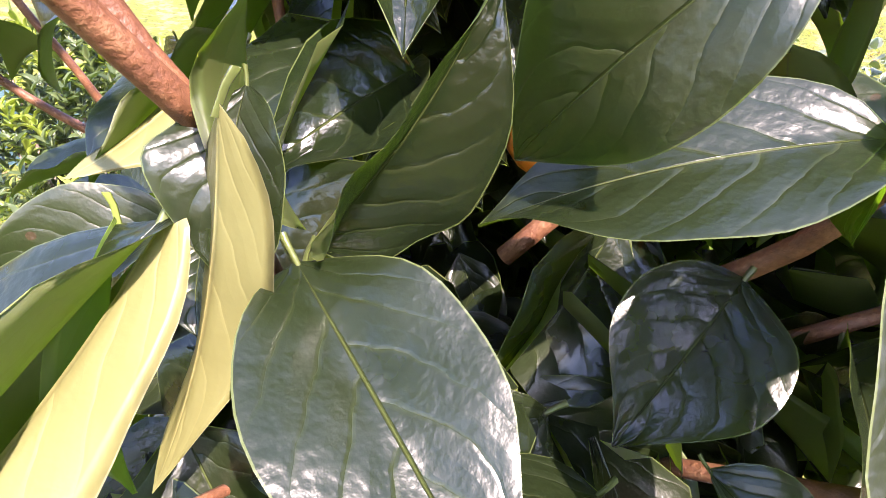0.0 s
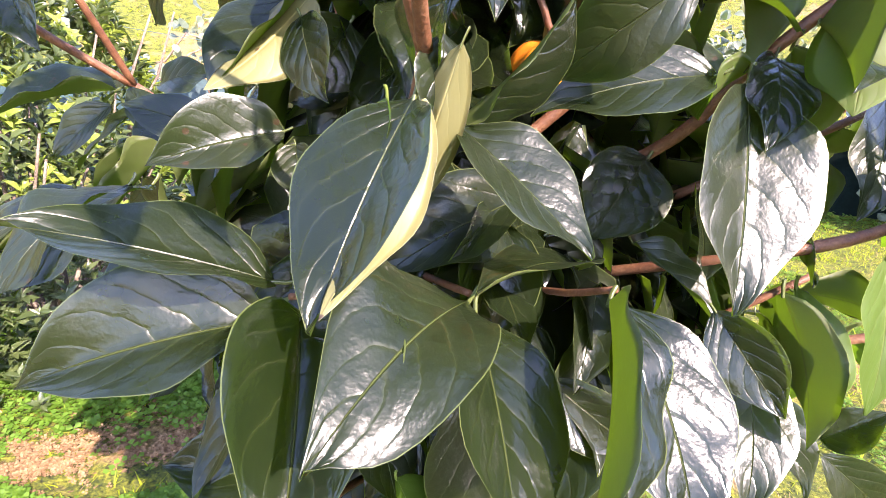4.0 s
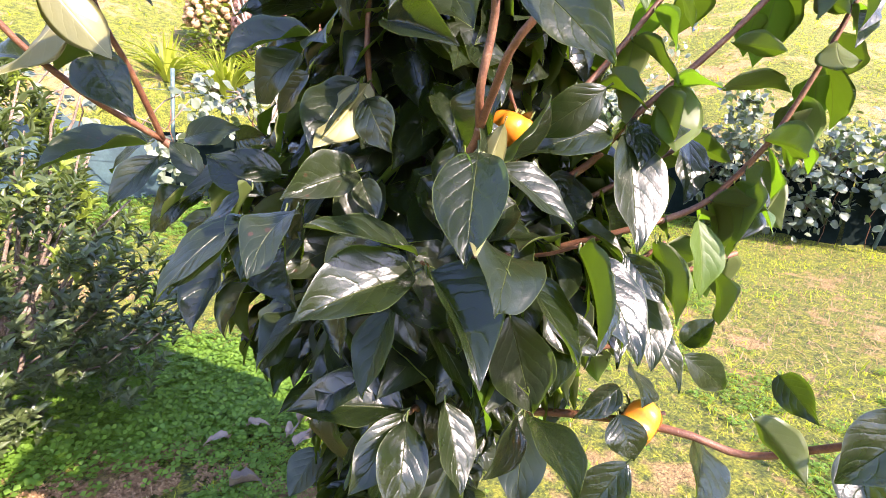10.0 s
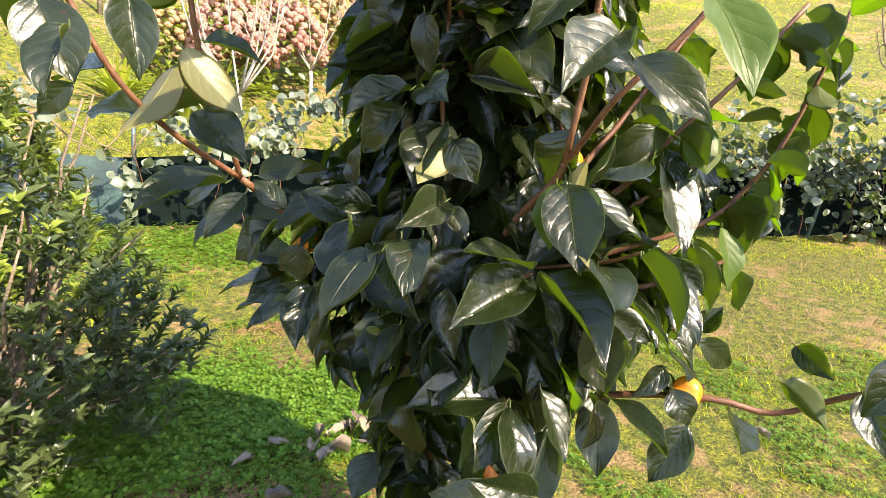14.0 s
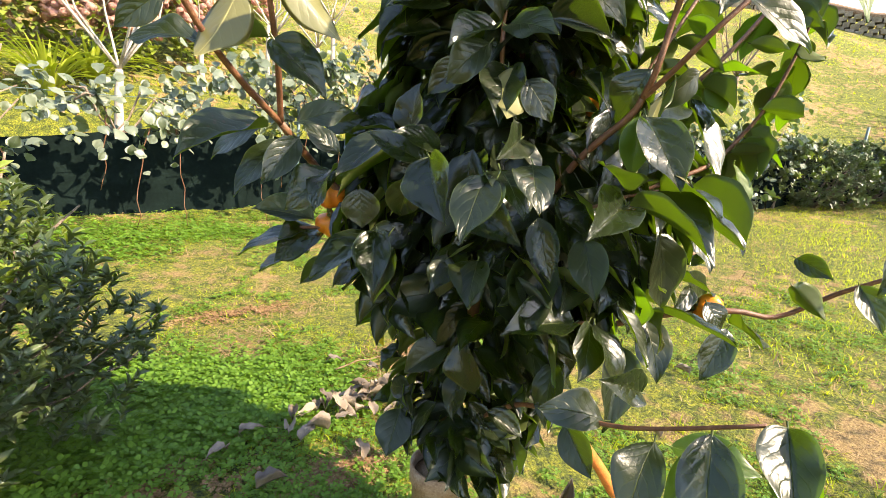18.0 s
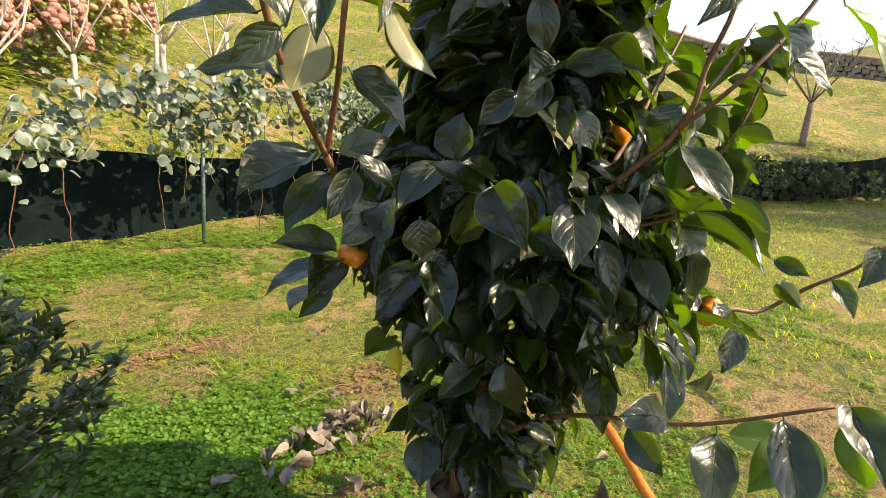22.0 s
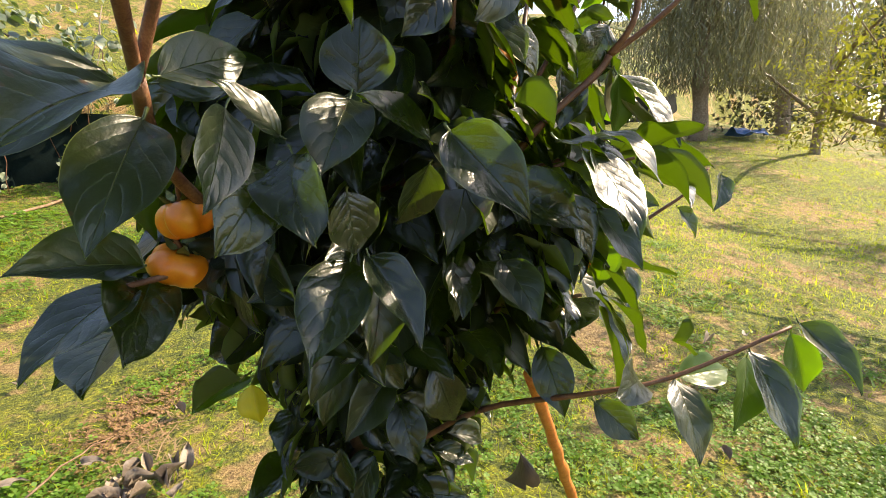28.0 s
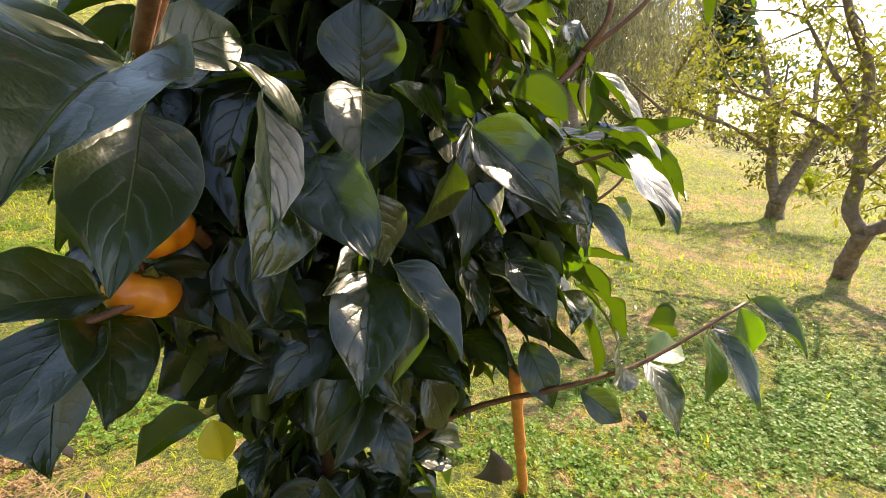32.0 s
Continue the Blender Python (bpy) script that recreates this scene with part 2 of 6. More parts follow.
STICK = rough_material("peeled_stick", [(0.3, (0.36, 0.09, 0.02)), (0.5, (0.58, 0.17, 0.04)), (0.7, (0.68, 0.26, 0.08))], 50.0, 0.45, 0.5, 0.002)
NET = rough_material("shade_net_fabric", [(0.3, (0.002, 0.005, 0.005)), (0.5, (0.004, 0.009, 0.008)), (0.7, (0.008, 0.016, 0.015))], 5.0, 0.95, 0.3, 0.004)
NET.node_tree.nodes["Principled BSDF"].inputs["Specular IOR Level"].default_value = 0.08
NET_PALE = rough_material("sun_bleached_net_fabric", [(0.3, (0.01, 0.025, 0.03)), (0.5, (0.02, 0.05, 0.055)), (0.7, (0.05, 0.10, 0.10))], 5.0, 0.5, 0.3, 0.004)
STEEL = rough_material("painted_post", [(0.3, (0.04, 0.07, 0.065)), (0.5, (0.08, 0.13, 0.125)), (0.7, (0.16, 0.22, 0.21))], 30.0, 0.5, 0.2, 0.002, metal=0.2)
STONE = rough_material("wall_stone", [(0.3, (0.10, 0.085, 0.06)), (0.5, (0.23, 0.19, 0.14)), (0.7, (0.38, 0.32, 0.24))], 6.0, 0.9, 0.7, 0.02)
TERRACOTTA = rough_material("pot_clay", [(0.3, (0.16, 0.09, 0.055)), (0.5, (0.30, 0.20, 0.13)), (0.7, (0.42, 0.33, 0.25))], 26.0, 0.8, 0.4, 0.003)
WOOD = rough_material("weathered_wood", [(0.3, (0.10, 0.06, 0.035)), (0.5, (0.22, 0.14, 0.085)), (0.7, (0.36, 0.26, 0.17))], 18.0, 0.8, 0.6, 0.006)
CALYX = rough_material("calyx_skin", [(0.3, (0.06, 0.085, 0.02)), (0.5, (0.14, 0.16, 0.04)), (0.7, (0.24, 0.2, 0.07))], 60.0, 0.6, 0.4, 0.002)
BLUE = rough_material("blue_sheet", [(0.3, (0.02, 0.07, 0.22)), (0.6, (0.05, 0.14, 0.36))], 6.0, 0.5, 0.2)


def fruit_material():
    m, nodes, links, bsdf = material("persimmon_skin")
    a = noise_of(nodes, links, 30.0, 4.0)
    b = noise_of(nodes, links, 320.0, 2.0)
    f = math_node(nodes, links, "MULTIPLY_ADD", b, 0.15, math_node(nodes, links, "MULTIPLY", a, 0.85))
    links.new(ramp(nodes, links, f, [(0.3, (0.55, 0.13, 0.008)), (0.5, (0.66, 0.20, 0.012)), (0.72, (0.72, 0.30, 0.025))]), bsdf.inputs["Base Color"])
    bsdf.inputs["Roughness"].default_value = 0.32
    bsdf.inputs["Subsurface Weight"].default_value = 0.15
    bsdf.inputs["Subsurface Radius"].default_value = (0.01, 0.004, 0.001)
    bump_into(nodes, links, bsdf, a, 0.15, 0.003)
    return m


FRUIT = fruit_material()


def ground_material():
    m, nodes, links, bsdf = material("lawn_soil")
    big = noise_of(nodes, links, 0.9, 5.0)
    mid = noise_of(nodes, links, 7.0, 6.0)
    fine = noise_of(nodes, links, 70.0, 5.0, rough=0.7)
    f = math_node(nodes, links, "MULTIPLY_ADD", mid, 0.45, math_node(nodes, links, "MULTIPLY", big, 0.55))
    green = ramp(nodes, links, fine, [(0.32, (0.012, 0.020, 0.004)), (0.5, (0.125, 0.145, 0.010)), (0.70, (0.34, 0.34, 0.025))])
    dry = ramp(nodes, links, fine, [(0.30, (0.075, 0.042, 0.018)), (0.5, (0.28, 0.18, 0.068)), (0.72, (0.46, 0.33, 0.13))])
    patch = ramp(nodes, links, noise_of(nodes, links, 17.0, 4.0), [(0.36, (0.42, 0.50, 0.40)), (0.52, (0.95, 0.95, 0.9)), (0.66, (1.35, 1.2, 1.1))])
    green = mix_colour(nodes, links, 1.0, green, patch, "MULTIPLY")
    links.new(mix_colour(nodes, links, ramp(nodes, links, f, [(0.515, (0, 0, 0)), (0.57, (1, 1, 1))]), green, dry), bsdf.inputs["Base Color"])
    bsdf.inputs["Roughness"].default_value = 0.9
    bump_into(nodes, links, bsdf, fine, 0.9, 0.03)
    return m


SOIL = ground_material()


# ---- building helpers ----
def mesh_of(name, verts, faces, mats, uvs=None, slots=None, smooth=True):
    me = bpy.data.meshes.new(name)
    me.from_pydata([tuple(v) for v in verts], [], [tuple(f) for f in faces])
    for m in mats:
        me.materials.append(m)
    if uvs is not None:
        layer = me.uv_layers.new(name="UVMap")
        idx = np.empty(len(me.loops), dtype=np.int32)
        me.loops.foreach_get("vertex_index", idx)
        layer.data.foreach_set("uv", np.asarray(uvs, dtype=np.float32)[idx].ravel())
    if slots is not None:
        me.polygons.foreach_set("material_index", np.asarray(slots, dtype=np.int32))
    if smooth:
        me.polygons.foreach_set("use_smooth", [True] * len(me.polygons))
    me.update()
    return me


def part(name, data, parent, label="", m=None):
    """One mesh object under a thing or a part."""
    if isinstance(data, bmesh.types.BMesh):
        me = bpy.data.meshes.new(name)
        data.to_mesh(me)
        data.free()
        data = me
    ob = new(name, data)
    ob.parent = parent
    if m is not None:
        ob.matrix_basis = m
    if label:
        tagged(ob, label)
    return ob


def thing(name, at, label, category, group="", kind=""):
    ob = new(name)
    ob.empty_display_size = 0.05
    ob.location = at
    return tagged(ob, label, category, group, kind)


def tube(points, radii, sides=8, closed=True):
    """Vertices, faces and uvs of a tapered tube along points."""
    pts = [Vector(p) for p in points]
    verts, faces, uvs = [], [], []
    side = None
    for i, p in enumerate(pts):
        d = (pts[min(i + 1, len(pts) - 1)] - pts[max(i - 1, 0)]).normalized()
        if side is None:
            side = d.orthogonal().normalized()
        side = (side - d * side.dot(d)).normalized()
        up = d.cross(side)
        for k in range(sides):
            a = 2 * math.pi * k / sides
            verts.append(p + (side * math.cos(a) + up * math.sin(a)) * radii[i])
            uvs.append((k / sides, i / max(1, len(pts) - 1)))
    for i in range(len(pts) - 1):
        for k in range(sides):
            a, b = i * sides + k, i * sides + (k + 1) % sides
            faces.append((a, b, b + sides, a + sides))
    if closed:
        faces.append(tuple(range(sides))[::-1])
        faces.append(tuple(range((len(pts) - 1) * sides, len(pts) * sides)))
    return verts, faces, uvs


def bend(a, b, sag=0.0, steps=8, wobble=0.0, rng=random):
    """Points of a slightly crooked line from a to b that sags by sag metres."""
    a, b = Vector(a), Vector(b)
    out = []
    for i in range(steps + 1):
        f = i / steps
        p = a.lerp(b, f) + Vector((0, 0, -sag * 4 * f * (1 - f)))
        if 0 < i < steps and wobble:
            p += Vector((rng.uniform(-1, 1), rng.uniform(-1, 1), rng.uniform(-1, 1))) * wobble
        out.append(p)
    return out


def tube_mesh(name, points, r0, r1, mat, sides=8, knots=0.0, rng=random):
    n = len(points)
    radii = [(r0 + (r1 - r0) * i / (n - 1)) * (1 + knots * rng.uniform(-1, 1)) for i in range(n)]
    v, f, u = tube(points, radii, sides)
    return mesh_of(name, v, f, [mat], u)


def leaf_shape(nx=8, ny=14, fold=0.25, droop=0.25, wave=0.03, twist=0.0, widest=0.42, tip=1.0, seed=0, thick=0.004, stalk=0.0):
    """A leaf of length 1 along +y, of half width 1 in x at its widest, face up: top and underside joined at the rim."""
    r = random.Random(seed)
    ph, ph2 = r.uniform(0, 6.28), r.uniform(0, 6.28)
    verts, uvs, faces, slots = [], [], [], []
    power = math.log(0.5) / math.log(widest)

    def half(v):
        s = math.sin(math.pi * min(1.0, v ** power))
        return max(0.0, s) ** 0.80 * (1 - 0.42 * tip * (max(0.0, v - 0.62) / 0.38) ** 1.5) if v < 1 else 0.0
    for layer in (0, 1):
        for j in range(ny + 1):
            v = j / ny
            w = half(v) if 0 < j < ny else 0.02 * (1 - layer)
            w = max(w, 0.012)
            # arc of droop
            a = -droop * (v * 1.15) ** 1.6
            y = v - 0.17 * droop * droop * v ** 3
            z0 = -droop * 0.62 * v ** 2.4
            for i in range(nx + 1):
                u = 2 * i / nx - 1
                x = u * w
                z = z0 + abs(x) * fold * 0.5 + wave * (abs(u) ** 1.5) * (math.sin(9 * v + ph) + 0.6 * math.sin(17 * v + ph2 + u))
                z += twist * x * v
                if layer:
                    z -= thick * (1 - abs(u) ** 4)
                verts.append((x, y, z))
                uvs.append((u * 0.5 + 0.5, v))
    n = (nx + 1) * (ny + 1)
    # lay the chord from base to tip along +y
    ty, tz = 1 - 0.17 * droop * droop, -droop * 0.62
    k = ty * ty + tz * tz
    verts = [(x, (y * ty + z * tz) / k, (z * ty - y * tz) / math.sqrt(k)) for x, y, z in verts]
    for layer in (0, 1):
        o = layer * n
        for j in range(ny):
            for i in range(nx):
                a = o + j * (nx + 1) + i
                faces.append((a, a + 1, a + nx + 2, a + nx + 1) if layer == 0 else (a, a + nx + 1, a + nx + 2, a + 1))
                slots.append(layer)
    for j in range(ny):
        for i, flip in ((0, True), (nx, False)):
            a, b = j * (nx + 1) + i, (j + 1) * (nx + 1) + i
            q = (a, a + n, b + n, b)
            faces.append(q if not flip else q[::-1])
            slots.append(0)
    if stalk:
        # the leaf's short stalk, running a little way under the midrib
        start = len(verts)
        for y, z, r in ((-stalk, stalk * 0.35, 1.2), (-stalk * 0.5, stalk * 0.12, 1.0), (0.03, -0.004, 0.9)):
            for k in range(6):
                a = math.pi * k / 3
                verts.append((math.cos(a) * 0.045 * r, y, z + math.sin(a) * 0.0105 * r))
                uvs.append((0.5, 0.0))
        for j in range(2):
            for k in range(6):
                a, b = start + j * 6 + k, start + j * 6 + (k + 1) % 6
                faces.append((a, b, b + 6, a + 6))
                slots.append(0)
    return verts, faces, uvs, slots


def leaf_mesh(name, mats, **shape):
    v, f, u, s = leaf_shape(**shape)
    return mesh_of(name, v, f, mats, u, s)


def leaf_pose(base, tip, normal, width):
    """The pose that lays a unit leaf from base to tip, its face along normal."""
    b, t, n = Vector(base), Vector(tip), Vector(normal)
    y = (t - b)
    length = y.length
    y.normalize()
    x = y.cross(n).normalized()
    z = x.cross(y)
    m = Matrix.Identity(4)
    m.col[0][:3], m.col[1][:3], m.col[2][:3], m.col[3][:3] = x * width * 0.5, y * length, z * length, b
    return m


class Heap:
    """Many small pieces gathered into one mesh."""

    def __init__(self):
        self.v, self.f, self.u, self.s, self.n = [], [], [], [], 0

    def add(self, shape, m, slot_shift=0):
        """shape: arrays of vertices, faces (quads), uvs, slots."""
        v, f, u, s = shape
        self.v.append(v @ np.array(m.to_3x3()).T + np.array(m.translation))
        self.f.append(f + self.n)
        self.u.append(u)
        self.s.append(s + slot_shift)
        self.n += len(v)

    def mesh(self, name, mats):
        v, f, u, s = np.concatenate(self.v), np.concatenate(self.f), np.concatenate(self.u), np.concatenate(self.s)
        me = bpy.data.meshes.new(name)
        k = f.shape[1]
        me.vertices.add(len(v))
        me.vertices.foreach_set("co", v.astype(np.float32).ravel())
        me.loops.add(f.size)
        me.loops.foreach_set("vertex_index", f.astype(np.int32).ravel())
        me.polygons.add(len(f))
        me.polygons.foreach_set("loop_start", np.arange(0, f.size, k, dtype=np.int32))
        me.polygons.foreach_set("loop_total", np.full(len(f), k, dtype=np.int32))
        for m in mats:
            me.materials.append(m)
        me.polygons.foreach_set("material_index", s.astype(np.int32))
        me.polygons.foreach_set("use_smooth", np.ones(len(f), dtype=bool))
        layer = me.uv_layers.new(name="UVMap")
        layer.data.foreach_set("uv", u[f.ravel()].astype(np.float32).ravel())
        me.update(calc_edges=True)
        return me


def arrays(shape):
    v, f, u, s = shape
    return np.array(v, float), np.array(f, int), np.array(u, float), np.array(s, int)


# ---- the ground ----
NET_LINE = [(-7.0, 4.9), (-1.0, 5.4), (2.3, 5.8), (4.2, 5.5), (6.0, 2.9), (7.6, 2.05), (10.0, 1.1), (12.1, -1.2), (14.8, -3.1), (16.6, -5.6), (19.0, -7.5)]


def beyond_net(x, y):
    """Metres beyond the line of the net; minus on the lawn's side."""
    best, sign = 1e9, -1
    for (ax, ay), (bx, by) in zip(NET_LINE, NET_LINE[1:]):
        dx, dy = bx - ax, by - ay
        f = min(1.0, max(0.0, ((x - ax) * dx + (y - ay) * dy) / (dx * dx + dy * dy)))
        px, py = ax + f * dx, ay + f * dy
        d = math.hypot(x - px, y - py)
        if d < best:
            best, sign = d, 1 if dx * (y - ay) - dy * (x - ax) > 0 else -1
    return best * sign


def smooth(a, b, v):
    f = min(1.0, max(0.0, (v - a) / (b - a)))
    return f * f * (3 - 2 * f)


def height(x, y):
    near = smooth(-4.0, 0.5, y)
    z = 0.1 * max(0.0, x - 1.0) * near * (1 - smooth(14, 60, x))
    z += 0.165 * min(14.0, max(0.0, x - 5.2)) * (1 - near) * (1 - 0.3 * smooth(7.0, 12.0, -y))
    z += 0.05 * min(6.0, max(0.0, y - 2.5))
    z += 0.018 * noise.noise(Vector((x * 1.3, y * 1.3, 0)))
    s = beyond_net(x, y)
    if s > 0:
        turn = math.degrees(math.atan2(x, y))
        step = 0.8 - 0.2 * smooth(66, 80, turn)
        z += step * smooth(0.0, 0.5, s) + 0.46 * 48 * (1 - math.exp(-max(0.0, s - 0.3) / 48)) + 0.25 * noise.noise(Vector((x * 0.25, y * 0.25, 3)))
    return z


def on_ground(x, y, lift=0.0):
    return Vector((x, y, height(x, y) + lift))


def make_ground():
    rings, sectors = 150, 176
    cx, cy = 0.2, 1.2
    verts, faces = [(cx, cy, height(cx, cy))], []
    for i in range(rings):
        r = 0.12 * 1.0565 ** i
        for k in range(sectors):
            a = 2 * math.pi * k / sectors
            x, y = cx + r * math.sin(a), cy + r * math.cos(a)
            verts.append((x, y, height(x, y)))
    for k in range(sectors):
        faces.append((0, 1 + (k + 1) % sectors, 1 + k))
    for i in range(rings - 1):
        for k in range(sectors):
            a, b = 1 + i * sectors + k, 1 + i * sectors + (k + 1) % sectors
            faces.append((a, b, b + sectors, a + sectors))
    ob = new("ground", mesh_of("ground", verts, faces, [SOIL]))
    return tagged(ob, "mown lawn with green tufts and dry straw patches on bare soil", "lawn", kind="structure")


ground = make_ground()

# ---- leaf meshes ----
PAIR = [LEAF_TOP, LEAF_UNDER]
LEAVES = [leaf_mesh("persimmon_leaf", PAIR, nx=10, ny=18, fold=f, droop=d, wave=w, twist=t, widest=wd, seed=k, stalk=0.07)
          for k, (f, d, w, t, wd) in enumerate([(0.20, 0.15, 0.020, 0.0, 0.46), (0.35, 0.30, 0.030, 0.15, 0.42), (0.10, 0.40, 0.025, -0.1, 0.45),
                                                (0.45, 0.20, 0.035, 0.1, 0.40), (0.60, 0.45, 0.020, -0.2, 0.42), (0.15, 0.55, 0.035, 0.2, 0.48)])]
LEAVES.append(leaf_mesh("persimmon_leaf", [LEAF_TOP, LEAF_PALE], nx=10, ny=18, fold=0.15, droop=0.30, wave=0.015, seed=11, stalk=0.07))
LEAVES.append(leaf_mesh("persimmon_leaf", [LEAF_BACKLIT, LEAF_UNDER], nx=10, ny=18, fold=0.2, droop=0.25, wave=0.02, widest=0.45, seed=12, stalk=0.07))
LEAF_LOW = [arrays(leaf_shape(nx=4, ny=7, fold=f, droop=d, wave=0.03, seed=k)) for k, (f, d) in enumerate([(0.2, 0.2), (0.4, 0.4), (0.1, 0.5), (0.5, 0.3)])]
BIT = [arrays(leaf_shape(nx=2, ny=3, fold=0.3, droop=d, wave=0.0, seed=k)) for k, d in enumerate([0.1, 0.35, 0.6])]


def blade_shape(lean):
    v = np.array([(-1, 0, 0), (1, 0, 0), (0.7, 0.5, lean * 0.3), (-0.7, 0.5, lean * 0.3), (0.12, 1, lean), (-0.12, 1, lean)], float)
    f = np.array([(0, 1, 2, 3), (3, 2, 4, 5)], int)
    return v, f, np.array([(0.2, 0), (0.8, 0), (0.75, .5), (0.25, .5), (0.6, 1), (0.4, 1)], float), np.zeros(2, int)


BLADES = [blade_shape(l) for l in (0.15, 0.45, 0.8)]

# ---- the persimmon tree ----
TREE = Vector((0.06, 0.58, 0.0))
AXIS_LOW, AXIS_HIGH = Vector((0.085, 0.61, 0.0)), Vector((0.03, 0.54, 1.25))
tree = thing("persimmon_tree", TREE, "bushy young persimmon tree with glossy dark green leaves and orange fruit", "tree")
LOCAL = Matrix.Translation(-TREE)


def axis_at(z):
    f = min(1.6, max(0.0, z / 1.25))
    return AXIS_LOW.lerp(AXIS_HIGH, f)


def crown_radius(z):
    for (z0, r0), (z1, r1) in zip(CROWN, CROWN[1:]):
        if z0 <= z <= z1:
            return r0 + (r1 - r0) * (z - z0) / (z1 - z0)
    return 0.05


CROWN = [(0.28, 0.08), (0.42, 0.125), (0.6, 0.175), (0.8, 0.26), (0.95, 0.33), (1.1, 0.30), (1.22, 0.23), (1.36, 0.19), (1.55, 0.18), (1.85, 0.15), (2.2, 0.10)]


STANDING_ROOM = Vector((0.02, -0.02, 1.14))  # kept free of leaves before the crown
HEROES = []
FRUITS = [Vector(p) for p in ((-0.218, 0.769, 0.883), (-0.235, 0.745, 0.945), (0.105, 0.372, 1.168), (0.250, 0.165, 0.808))]
HEROES += FRUITS + [Vector((-0.075, 0.76, 0.61)), Vector((-0.09, 0.78, 0.56))]


def hero(base, tip, normal, width, kind=0):
    """A leaf that can be told apart, on its own."""
    HEROES.append((Vector(base) + Vector(tip)) / 2)
    return part("leaf", LEAVES[kind], tree, "", LOCAL @ leaf_pose(base, tip, normal, width))


def branch(a, b, r0, r1, sag=0.0, name="branch", wobble=0.006, steps=8):
    rng = random.Random(int((a[0] + 7 * a[1] + 13 * b[2]) * 1000))
    return part(name, tube_mesh(name, bend(a, b, sag, steps, wobble, rng), r0, r1, BARK_RED, 8, 0.06, rng), tree, "", LOCAL.copy())


def make_crown():
    rng = random.Random(5)
    heap = Heap()
    count = 0
    for i in range(7600):
        z = rng.uniform(0.28, 2.15)
        depth = 1 - 0.8 * rng.random() ** 1.5
        r = crown_radius(z) * depth
        if rng.random() > r / 0.36 + 0.15 or (z < 0.65 and rng.random() < 0.35) or (z > 1.22 and rng.random() < 0.28):
            continue
        a = rng.uniform(0, 2 * math.pi)
        out = Vector((math.sin(a), math.cos(a), 0))
        base = axis_at(z) + out * r
        base.z = z
        length = rng.uniform(0.09, 0.14) if z > 0.75 else rng.uniform(0.065, 0.105)
        side = Vector((out.y, -out.x, 0)) * rng.uniform(-0.55, 0.55)
        way = (out * rng.uniform(-0.1, 0.9) + side * 1.7 + Vector((0, 0, -rng.uniform(0.1, 1.1)))).normalized()
        n = (out * rng.uniform(0.4, 1.1) - side * rng.uniform(-0.4, 0.6) + Vector((rng.uniform(-.5, .5), rng.uniform(-.5, .5), rng.uniform(0.0, 0.9)))).normalized()
        m = leaf_pose(base, base + way * length, n, length * rng.uniform(0.48, 0.64))
        if (base + way * length * 0.5 - STANDING_ROOM).length < 0.30:
            continue
        c = base + way * length * 0.5
        if c.x < -0.10 and c.y > 0.60 and 0.50 < c.z < 0.82 and r > 0.17:
            continue
        if near_hero(c, z) or before_stick(c) or (c.z < 0.36 and (c - Vector((0.0, 0.6, c.z))).length < 0.14 and c.x < 0.05):
            continue
        count += 1
        outer = depth > 0.82 and count % 6 == 0
        form = rng.randrange(6 if outer else 4)
        if c.z > 1.62 - 0.12 * math.sin(3 * a):
            continue
        if outer:
            part("leaf", LEAVES[form], tree, "", LOCAL @ m)
        else:
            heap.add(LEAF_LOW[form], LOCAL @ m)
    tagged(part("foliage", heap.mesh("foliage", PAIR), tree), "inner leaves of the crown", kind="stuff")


STICK_FOOT, STICK_TIP = Vector((0.456, 0.078, 0.0)), Vector((-0.045, 0.315, 0.672))
STICK_SIDE = Vector((-0.864, -0.130, 0.487)).normalized()  # the open side of the crown where the stick leans in


def before_stick(p):
    """Whether a leaf at p would lie on the stick or cover it from its open side."""
    line = STICK_TIP - STICK_FOOT
    f = min(1.0, max(0.0, (p - STICK_FOOT).dot(line) / line.length_squared))
    off = p - STICK_FOOT.lerp(STICK_TIP, f)
    if off.length < 0.05:
        return True
    across = off - STICK_SIDE * off.dot(STICK_SIDE)
    return off.dot(STICK_SIDE) > 0 and across.length < 0.05


def near_hero(p, z):
    """Whether a leaf at p would stand before a leaf that can be told apart."""
    a = axis_at(z)
    r, turn = math.hypot(p.x - a.x, p.y - a.y), math.atan2(p.x - a.x, p.y - a.y)
    for c in HEROES:
        if abs(c.z - p.z) > 0.09:
            continue
        rc, tc = math.hypot(c.x - a.x, c.y - a.y), math.atan2(c.x - a.x, c.y - a.y)
        d = (turn - tc + math.pi) % (2 * math.pi) - math.pi
        if abs(d) * rc < 0.085 and r > rc - 0.025:
            return True
    return False


# leaves that can be told apart: base, tip, facing, width, form
hero((-0.085, 0.192, 1.030), (-0.201, 0.165, 1.059), (0.27, -0.14, 0.95), 0.065, 0)
hero((-0.088, 0.190, 1.008), (-0.207, 0.170, 0.969), (-0.19, -0.53, 0.83), 0.067, 1)
hero((-0.072, 0.193, 1.008), (-0.061, 0.071, 0.947), (0.24, -0.42, 0.88), 0.073, 4)
hero((0.024, 0.190, 1.030), (-0.055, 0.077, 1.008), (-0.04, -0.16, 0.99), 0.074, 5)
hero((0.030, 0.196, 1.021), (0.035, 0.070, 0.962), (0.42, -0.37, 0.83), 0.074, 0)
hero((0.106, 0.182, 1.041), (0.060, 0.074, 0.968), (0.55, -0.62, 0.56), 0.073, 1)
